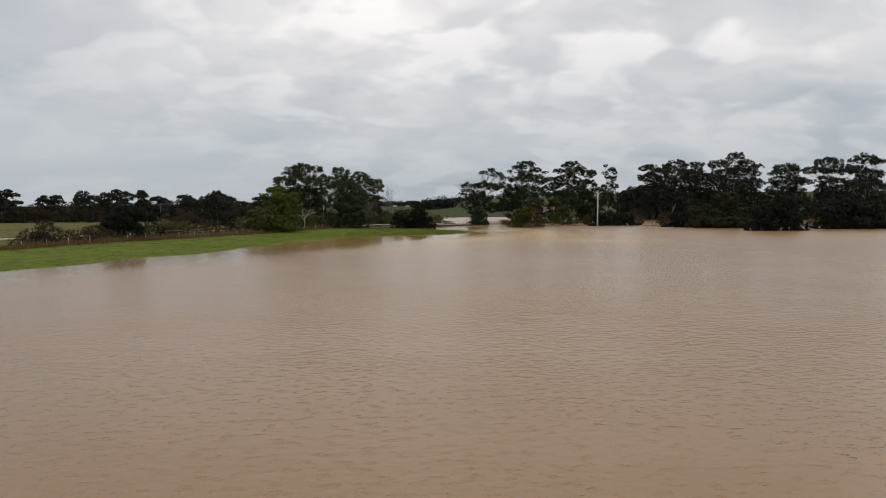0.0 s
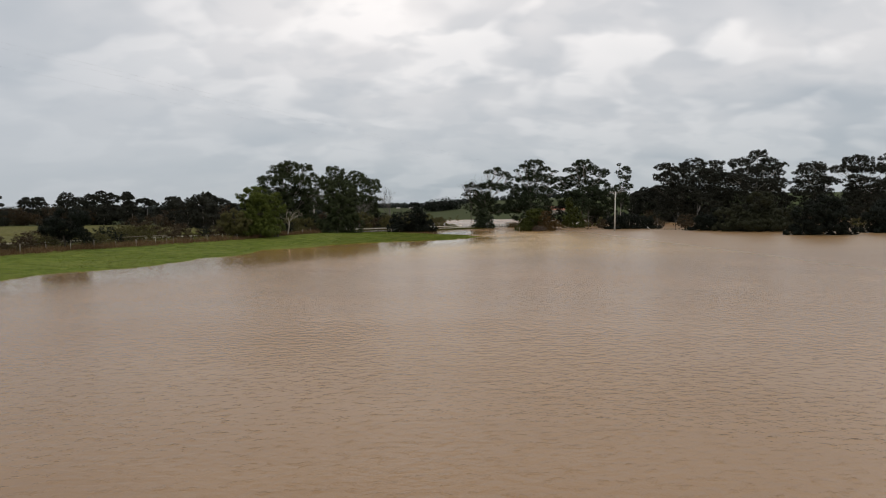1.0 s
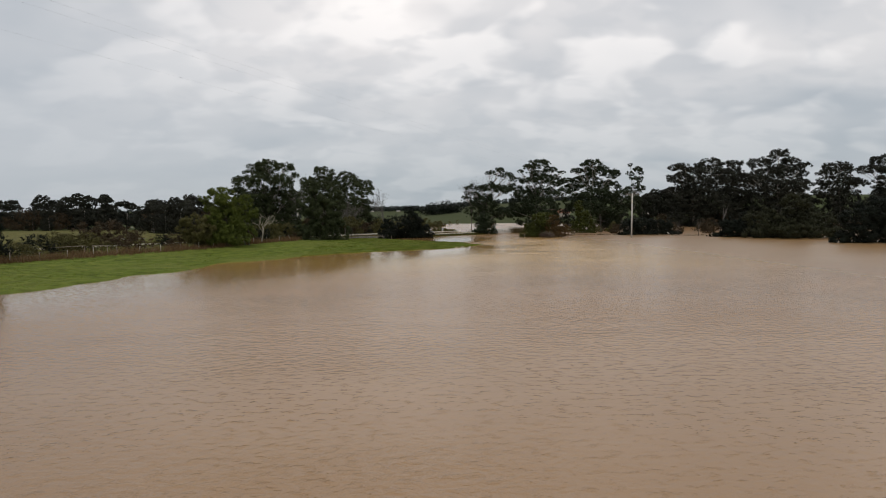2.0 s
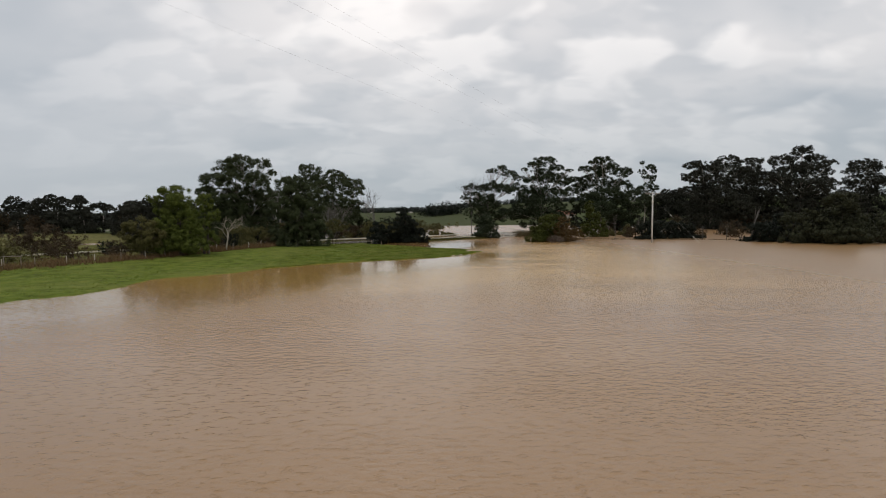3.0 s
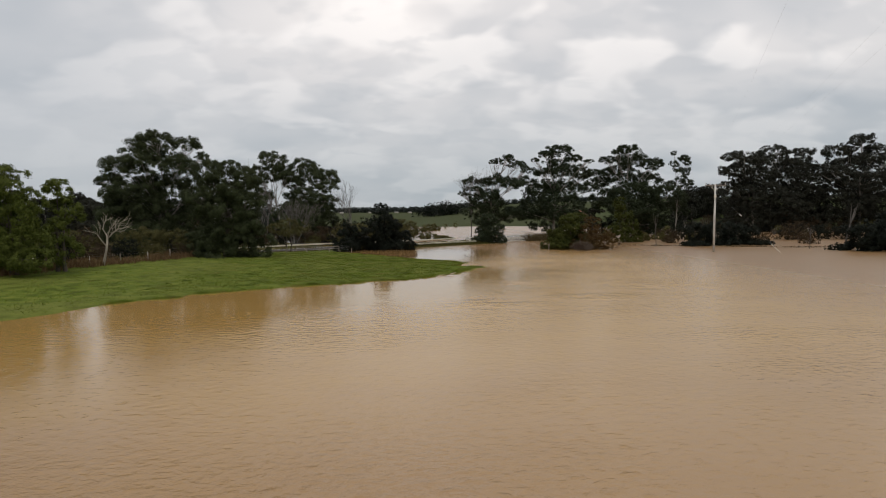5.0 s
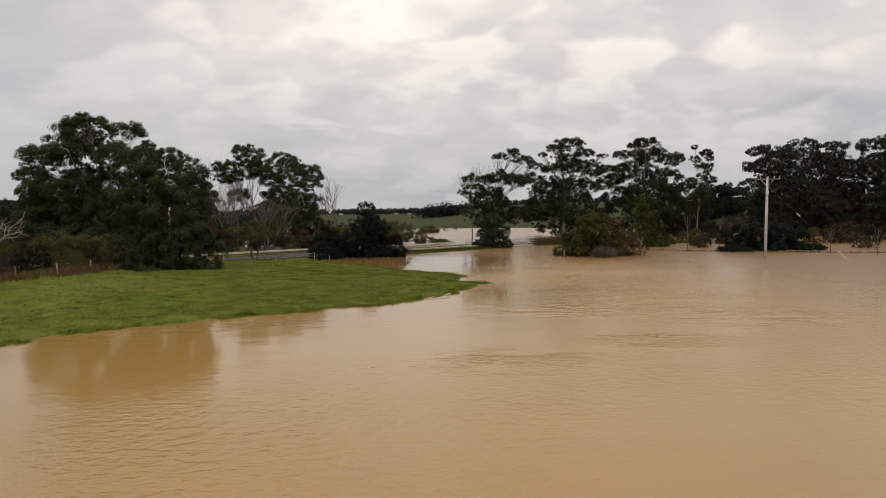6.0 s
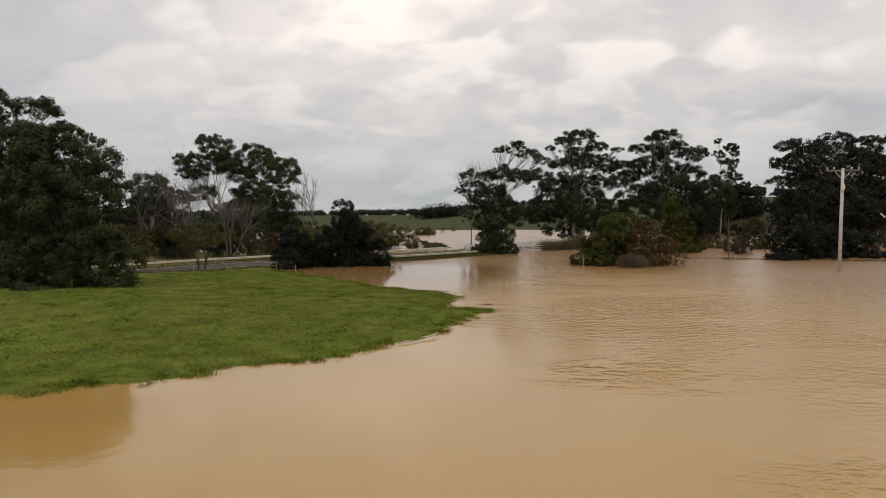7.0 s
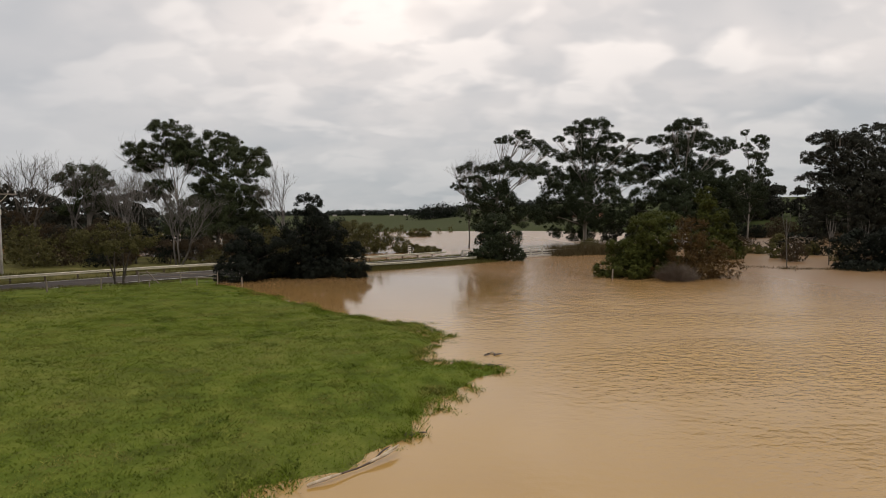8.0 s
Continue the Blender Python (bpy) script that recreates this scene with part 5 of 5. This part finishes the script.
# trees along the road beyond the fence, and behind the great eucalypts
for x, y, s in ((50, 240, 0.5), (56, 244, 0.6), (68, 243, 0.6), (46, 247, 0.45), (74, 240, 0.5), (-62, 205, 0.75), (-68, 214, 0.85), (-54, 212, 0.7), (-75, 220, 0.8), (-47, 222, 0.7), (-84, 232, 0.85), 
                (101, 294, 0.7), (104, 297, 0.8), (107, 295, 0.85), (110, 298, 0.9), (113, 297, 0.85), (116, 300, 0.9), (120, 303, 0.85), (124, 306, 0.9), (129, 303, 0.85), (102, 254, 0.9), (120, 252, 0.9), (138, 250, 1.0), (146, 248, 0.9), (160, 252, 0.9), (172, 246, 1.0), (180, 252, 0.9), (110, 248, 0.7), (133, 246, 0.8)):
    plant(int(rng.integers(0, 4)), x, y, s)
# trees on the slope and the crest of the hill
for x, y, s in ((118, 372, 0.8), (126, 382, 0.9), (134, 378, 0.8), (104, 360, 0.5), (112, 352, 0.45), (150, 396, 0.9), (160, 402, 0.9), (172, 410, 1.0), (186, 415, 1.0), (96, 350, 0.4), (142, 352, 0.55), (156, 348, 0.6),
                (90, 420, 0.8), (80, 430, 0.7), (72, 440, 0.8), (60, 445, 0.7), (66, 452, 0.6)):
    plant(int(rng.integers(0, 4)), x, y, 0.6 * s)


def far_wood(name, ring, label, height, n, size, seed, leaves):
    """A wood on a far slope, one mass of crowns."""
    r = np.random.default_rng(seed)
    spots, outs = [], []
    for _ in range(n):
        u = r.uniform(0, len(ring) - 1)
        i = int(u)
        x = ring[i][0] + (u - i) * (ring[i + 1][0] - ring[i][0]) + r.normal() * 5
        y = ring[i][1] + (u - i) * (ring[i + 1][1] - ring[i][1]) + r.normal() * 14
        h = height * r.uniform(0.55, 1.1)
        d = r.normal(size=(50, 3))
        d /= np.linalg.norm(d, axis=1, keepdims=True)
        spots.append(np.array([x, y, ground_at(x, y) + h * 0.4]) + d * np.array([h * 0.42, h * 0.42, h * 0.5]) * r.uniform(0.5, 1.05, (50, 1)))
        outs.append(d)
    me = tris(name, leaf_sprays(r, np.concatenate(spots), np.concatenate(outs), size), leaves)
    return tagged(new(name, me), label, "wood", kind="stuff")


far_wood("far_wood", [(13, 705), (24, 700), (36, 700), (48, 705)], "dark clump of pines on a green rise", 17, 60, 2.2, 3, CYPRESS)
far_wood("far_wood", [(-420, 1250), (-200, 1180), (-60, 1150), (30, 1120), (140, 1150), (330, 1200), (600, 1250)], "woods along the far hills in hazy blue green", 11, 620, 3.0, 4, HAZED_LEAF)
far_wood("far_wood", [(-900, 900), (-600, 760), (-420, 640), (-300, 520), (-210, 440), (-140, 400), (-60, 430)], "dark woods beyond the flooded paddocks", 12, 240, 2.8, 5, HAZED_LEAF)
far_wood("far_hedge", [(-20, 330), (0, 326), (14, 332)], "low hedge at the edge of the flood", 3.2, 24, 0.6, 6, OLIVE)


def farm_house(x, y, turn, roof=ROOF, label="small pale farm house on the far ridge", size=0.42):
    ob = thing("farm_house", (x, y, ground_at(x, y)), label, "house", "houses on the ridge")
    ob.matrix_world = pose(x, y, ground_at(x, y), 0, 0, turn)
    ob.scale = (size, size, size)
    b = Buf()
    b.box((-7, -4, -0.5), (7, 4, 3.0))
    part("wall", b.mesh("wall", PALEPOST), ob)
    b = Buf()
    b.v += [(-7.5, -4.6, 2.9), (7.5, -4.6, 2.9), (7.5, 4.6, 2.9), (-7.5, 4.6, 2.9), (-7.5, 0, 5.4), (7.5, 0, 5.4)]
    b.f += [(0, 1, 5, 4), (2, 3, 4, 5), (0, 4, 3), (1, 2, 5), (3, 2, 1, 0)]
    part("roof", b.mesh("roof", roof), ob)


for x, y, a in ((-30, 1080, 20), (-75, 1090, 70), (-8, 1060, 40), (16, 1075, 10), (-120, 1085, 30), (62, 1070, 0)):
    farm_house(x, y, a)
farm_house(78, 356, 25, TERRACOTTA, "small farm house with a terracotta roof on the slope", 0.8)

# bushes in the pale water behind the rail
for x, y, w, h in ((9.6, 211.0, 2.2, 0.9), (12.4, 212.5, 1.5, 0.6), (11.0, 292.0, 3.0, 1.5), (52.5, 196.0, 0.8, 1.2), (50.0, 193.0, 0.9, 1.5), (57.0, 200.0, 1.6, 0.9), (54.8, 191.0, 1.2, 1.8), (62.0, 196.0, 1.4, 1.1)):
    tree("bush", (x, y, -0.1), [(0, h * 0.7, w, h), (w * 0.6, h * 0.5, w * 0.6, h * 0.6), (-w * 0.6, h * 0.5, w * 0.6, h * 0.6)], OLIVE, TWIG, "low bush half drowned in flood water", "bush",
         trunk=0.05, stems=2, size=0.22, cover=1.0, fork=0.1, seed=int(x * 10), group="low bushes in the flood", limbs=False)


# scrub along the fence and behind the road
SCRUB = []
for k, (leaves, label) in enumerate(((BROWN, "tangled brown scrub behind the paddock fence"), (OLIVE, "olive green scrub behind the paddock fence"), (CYPRESS, "dark green scrub behind the paddock fence"))):
    SCRUB.append(tree("scrub", (-40 - 4 * k, 121 - 5 * k, 0.7), [(0, 1.2, 2.2, 1.2), (-1.8, 1.0, 1.6, 1.0), (1.9, 1.1, 1.7, 1.0), (0.6, 2.3, 1.4, 0.8), (-0.9, 2.0, 1.3, 0.8)], leaves, BARK_DARK, label, "bush",
                      trunk=0.07, stems=3, size=0.28, cover=0.26, slim=0.3, twigs=3, fill=0.3, fork=0.15, seed=700 + k, group="scrub along the road"))


def scrub_row(line, step, side, jitter, lo, hi, limit=lambda x, y: True, kinds=(0, 1, 2)):
    for x, y, _ in along(line, step):
        x, y = x + side[0] + rng.normal() * jitter, y + side[1] + rng.normal() * jitter
        if limit(x, y) and not (-46 < x < -33 and 104 < y < 125) and not (-64 < x < -43 and 128 < y < 168) and rng.uniform() < 0.8:
            ob = copy_thing(SCRUB[kinds[int(rng.integers(0, len(kinds)))]], pose(x, y, max(-0.2, ground_at(x, y)) - 0.15, 0, 0, float(rng.uniform(0, 360))))
            s = rng.uniform(lo, hi)
            ob.scale = (s, s, s * rng.uniform(0.8, 1.15))


scrub_row(FENCE, 3.8, (-3.0, 2.2), 0.7, 0.5, 0.95, lambda x, y: x < -19.5)
scrub_row(FENCE, 5.0, (-7.5, 6.0), 1.2, 0.8, 1.3, lambda x, y: x < -24)
scrub_row(FAR_RAIL, 3.8, (-8.0, 7.0), 1.6, 0.6, 1.1, lambda x, y: -62 < x < -2)
scrub_row(FAR_RAIL, 5.0, (-12.5, 11.5), 1.8, 1.0, 1.6, lambda x, y: -66 < x < 0)
scrub_row(FAR_RAIL, 3.4, (-8.5, 10.0), 1.4, 1.0, 1.7, lambda x, y: -8 < x < 4.5, (1,))
scrub_row([(-215, 276), (-140, 268), (-60, 258)], 7.5, (0, 0), 2.0, 2.1, 2.9, lambda x, y: True, (0,))
scrub_row([(46, 211), (62, 216), (95, 224), (150, 227)], 4.4, (0, 0), 1.2, 0.55, 0.95, lambda x, y: True, (0, 1))
scrub_row([(52, 186), (64, 182), (80, 177), (102, 170), (130, 160)], 3.1, (0, 0), 1.5, 0.55, 1.05)
scrub_row([(60, 196), (76, 194), (100, 190), (135, 184)], 3.6, (0, 0), 1.8, 0.8, 1.5, kinds=(0, 2, 2))
scrub_row([(80, 254), (90, 257), (102, 258)], 2.6, (0, 0), 1.2, 1.0, 1.6, kinds=(0, 2))
scrub_row([(35, 212), (42, 210), (50, 206)], 3.0, (0, 0), 0.8, 0.45, 0.7, lambda x, y: True, (0, 1))
scrub_row([(-34, 206), (-22, 208), (-10, 214), (0, 222)], 3.6, (0, 0), 1.4, 1.4, 2.1)
scrub_row([(58, 236), (76, 244), (110, 240), (160, 236), (210, 236)], 5.5, (0, 0), 2.0, 1.2, 1.9, lambda x, y: not 76 < x < 97)

for x, y, kind, s in ((-21.5, 148.0, 0, 0.6), (-19.2, 149.4, 2, 0.62), (-16.4, 150.0, 2, 0.6), (-14.2, 151.6, 2, 0.5), (-24.0, 146.5, 1, 0.6)):
    low = copy_thing(SCRUB[kind], pose(x, y, ground_at(x, y) - 0.15, 0, 0, 40.0 * x))
    low.scale = (s, s, s)


# ---- grass and reeds ----
def blades(name, xs, ys, zs, height, width, per, mat, label, seed, droop=0.45):
    r = np.random.default_rng(seed)
    base = np.repeat(np.stack([xs, ys, zs], axis=1), per, axis=0)
    n = len(base)
    base[:, :2] += r.normal(size=(n, 2)) * width * 3.0
    h = np.repeat(height, per) * r.uniform(0.5, 1.2, n)
    lean = r.normal(size=(n, 2)) * droop
    tip = base + np.stack([lean[:, 0] * h, lean[:, 1] * h, h], axis=1)
    a = r.uniform(0, math.pi, n)
    side = np.stack([np.cos(a), np.sin(a), np.zeros(n)], axis=1) * width * r.uniform(0.6, 1.3, (n, 1))
    corners = np.stack([base - side * 0.5, tip, base + side * 0.5], axis=1)
    return tagged(new(name, tris(name, corners, mat)), label, "grass", kind="stuff")


def sow(n, lo, hi, seed, ok):
    r = np.random.default_rng(seed)
    x, y = r.uniform(lo[0], hi[0], n), r.uniform(lo[1], hi[1], n)
    z = ground_height(x, y)
    keep = ok(x, y, z, r)
    return x[keep], y[keep], z[keep]


x, y, z = sow(48000, (-6, 124), (14, 154), 1, lambda x, y, z, r: z > -0.015 + 0.015 * waves(x, y, 0.3))
blades("grass", x, y, z, 0.045 + 0.04 * (0.5 + 0.5 * waves(x, y, 0.7)), 0.022, 4, GRASS, "lush green paddock grass", 2, 1.1)
x, y, z = sow(36000, (-14, 118), (6, 168), 2, lambda x, y, z, r: (z > 0.0) & (near_line(x, y, ROAD_MID) > 5) & ((x < -6) | (y > 154)))
blades("grass", x, y, z, 0.06 + 0.04 * (0.5 + 0.5 * waves(x, y, 0.7)), 0.03, 3, GRASS, "lush green paddock grass", 3, 1.1)
x, y, z = sow(46000, (-56, 50), (-4, 165), 3, lambda x, y, z, r: (z > -0.02) & (near_line(x, y, ROAD_MID) > 5) & ((x < -14) | (y < 118)))
blades("grass", x, y, z, 0.08 + 0.05 * (0.5 + 0.5 * waves(x, y, 0.9)), 0.05, 2, GRASS, "lush green paddock grass", 4, 1.0)
x, y, z = sow(30000, (-56, 70), (-19, 152), 5, lambda x, y, z, r: (near_line(x, y, FENCE) < 1.6 + r.normal(size=len(x)) * 0.5) & (z > 0))
blades("dry_grass", x[:9000], y[:9000], z[:9000], 0.75 + 0.3 * waves(x[:9000], y[:9000], 2.0), 0.06, 5, STRAW, "dry brown grass along the fence", 6)
x, y, z = sow(45000, (-50, 120), (-4, 190), 7, lambda x, y, z, r: (np.abs(near_line(x, y, ROAD_MID) - 5.2) < 1.2) & (z > -0.2))
blades("bank_grass", x, y, np.maximum(z, -0.1), 0.16 + 0 * x, 0.04, 4, BANK, "short olive grass on the road bank", 8)
x, y, z = sow(60000, (-4, 176), (20, 204), 27, lambda x, y, z, r: (np.abs(near_line(x, y, ROAD_MID) - 4.8) < 1.5) & (near_line(x, y, FAR_RAIL) > 4.5) & (z > -0.3))
blades("bank_grass", x, y, np.maximum(z, -0.1), np.where(near_line(x, y, ROAD_MID) < 4.35, 0.55, 0.26), 0.06, 4, BANK, "rank olive grass on the road bank", 28)
x, y, z = sow(50000, (-50, 120), (18, 206), 17, lambda x, y, z, r: (near_line(x, y, FAR_RAIL) < 3.5) & (near_line(x, y, ROAD_MID) > 3.35))
blades("verge_grass", x, y, z, 0.30 + 0 * x, 0.06, 3, BANK, "rank olive brown grass under the guard rail", 18)
x, y, z = sow(5000, (9.5, 138.5), (15, 150), 9, lambda x, y, z, r: (z > -0.14) & (z < -0.02) & (waves(x * 1.3, y, 0.35) > 0.3))
blades("drowned_grass", x, y, z, 0.15 + 0 * x, 0.035, 6, GUM_GRASS, "grass tufts rising from the flood water", 10)


x, y, z = sow(15000, (-16, 118), (12, 166), 11, lambda x, y, z, r: (z > 0.03) & (waves(x, y, 0.5) + 0.5 * waves(x + 3, y - 9, 1.7) > 0.72) & (near_line(x, y, ROAD_MID) > 6))
blades("tussock_grass", x, y, z, 0.10 + 0 * x, 0.04, 7, GUM_GRASS, "darker green tussocks in the paddock grass", 12, 1.0)
x, y, z = sow(12000, (29.0, 196), (46, 216), 13, lambda x, y, z, r: np.abs(y - 202.0 - 0.35 * (x - 30) + 1.6 * waves(x, y, 1.1)) < 2.6 + r.normal(size=len(x)) * 0.6)
blades("reed_bed", x, y, 0 * z - 0.1, 1.5 + 0.6 * waves(x, y, 0.8), 0.07, 3, REED, "tall brown reeds on the flooded creek bank", 14)


x, y, z = sow(150000, (-14, 114), (14, 168), 19, lambda x, y, z, r: (z > -0.06) & (z < 0.05) & (waves(x * 1.2, y, 0.28) + 0.8 * waves(x, y + 5, 0.9) > 0.0) & (np.hypot(x - 9.2, y - 130.8) > 1.3))
blades("fringe_grass", x, y, z, 0.13 + 0.06 * waves(x, y, 0.4), 0.035, 5, GRASS, "long wet grass at the edge of the flood water", 20, 0.9)
BANK_LINE = [(37, 181), (46, 177), (56, 173), (66, 168), (80, 163), (100, 154), (124, 144)]
x, y, z = sow(60000, (36, 142), (124, 184), 15, lambda x, y, z, r: near_line(x, y, BANK_LINE) + 1.1 * waves(x, y, 1.3) < 0.9 + 0.5 * r.normal(size=len(x)))
blades("drowned_bank_grass", x, y, 0 * z - 0.08, 0.26 + 0.12 * waves(x, y, 0.9), 0.06, 3, REED, "brown drowned grass along the flooded bank", 16)


# ---- driftwood at the tip of the paddock ----
def branch():
    ob = thing("driftwood_branch", (8.35, 129.95, 0.05), "bleached driftwood branch at the water's edge", "driftwood")
    for name, pts, rad, mat in (("stem", [(0, 0, 0), (0.35, 0.2, 0.04), (0.62, 0.42, 0.05)], [0.03, 0.04, 0.018], DRIFT),
                                ("stem", [(0.55, 0.38, 0.04), (0.95, 0.75, 0.02), (1.25, 1.05, 0.05)], [0.02, 0.018, 0.03], TWIG),
                                ("stem", [(1.15, 0.95, 0.05), (1.45, 1.25, 0.08), (1.75, 1.75, 0.12)], [0.03, 0.042, 0.015], DRIFT),
                                ("twig", [(1.3, 1.1, 0.06), (1.55, 1.3, 0.1), (1.72, 1.55, 0.1)], [0.026, 0.02, 0.008], DRIFT),
                                ("twig", [(1.25, 1.1, 0.05), (1.42, 1.42, 0.12), (1.58, 1.68, 0.12)], [0.022, 0.02, 0.008], TWIG)):
        b = Buf()
        b.tube(bend(pts[0], pts[1], 0, 2)[:2] + bend(pts[1], pts[2], 0, 3), [rad[0], (rad[0] + rad[1]) / 2, rad[1], (2 * rad[1] + rad[2]) / 3, (rad[1] + 2 * rad[2]) / 3, rad[2]], 8)
        part(name, b.mesh(name, mat, True), ob)


branch()


def flotsam(x, y, s, label):
    r = np.random.default_rng(int(x * 10 + y))
    ob = thing("flotsam", (x, y, 0.0), label, "flotsam", "floating debris")
    for _ in range(9):
        b = Buf()
        a = Vector((r.normal() * s * 0.4, r.normal() * s * 0.25, 0.01))
        d = Vector((r.normal(), r.normal() * 0.5, r.uniform(0, 0.15))).normalized() * s * r.uniform(0.5, 1.0)
        b.tube(bend(a - d / 2, a + d / 2, 0.03, 3), [0.008, 0.018, 0.016, 0.006], 5)
        part("twig", b.mesh("twig", TWIG), ob)


for x, y, s in ((10.3, 132.8, 0.3), (13.4, 141.3, 0.45), (13.2, 139.6, 0.4)):
    flotsam(x, y, s, "small raft of dark twigs adrift on the flood")
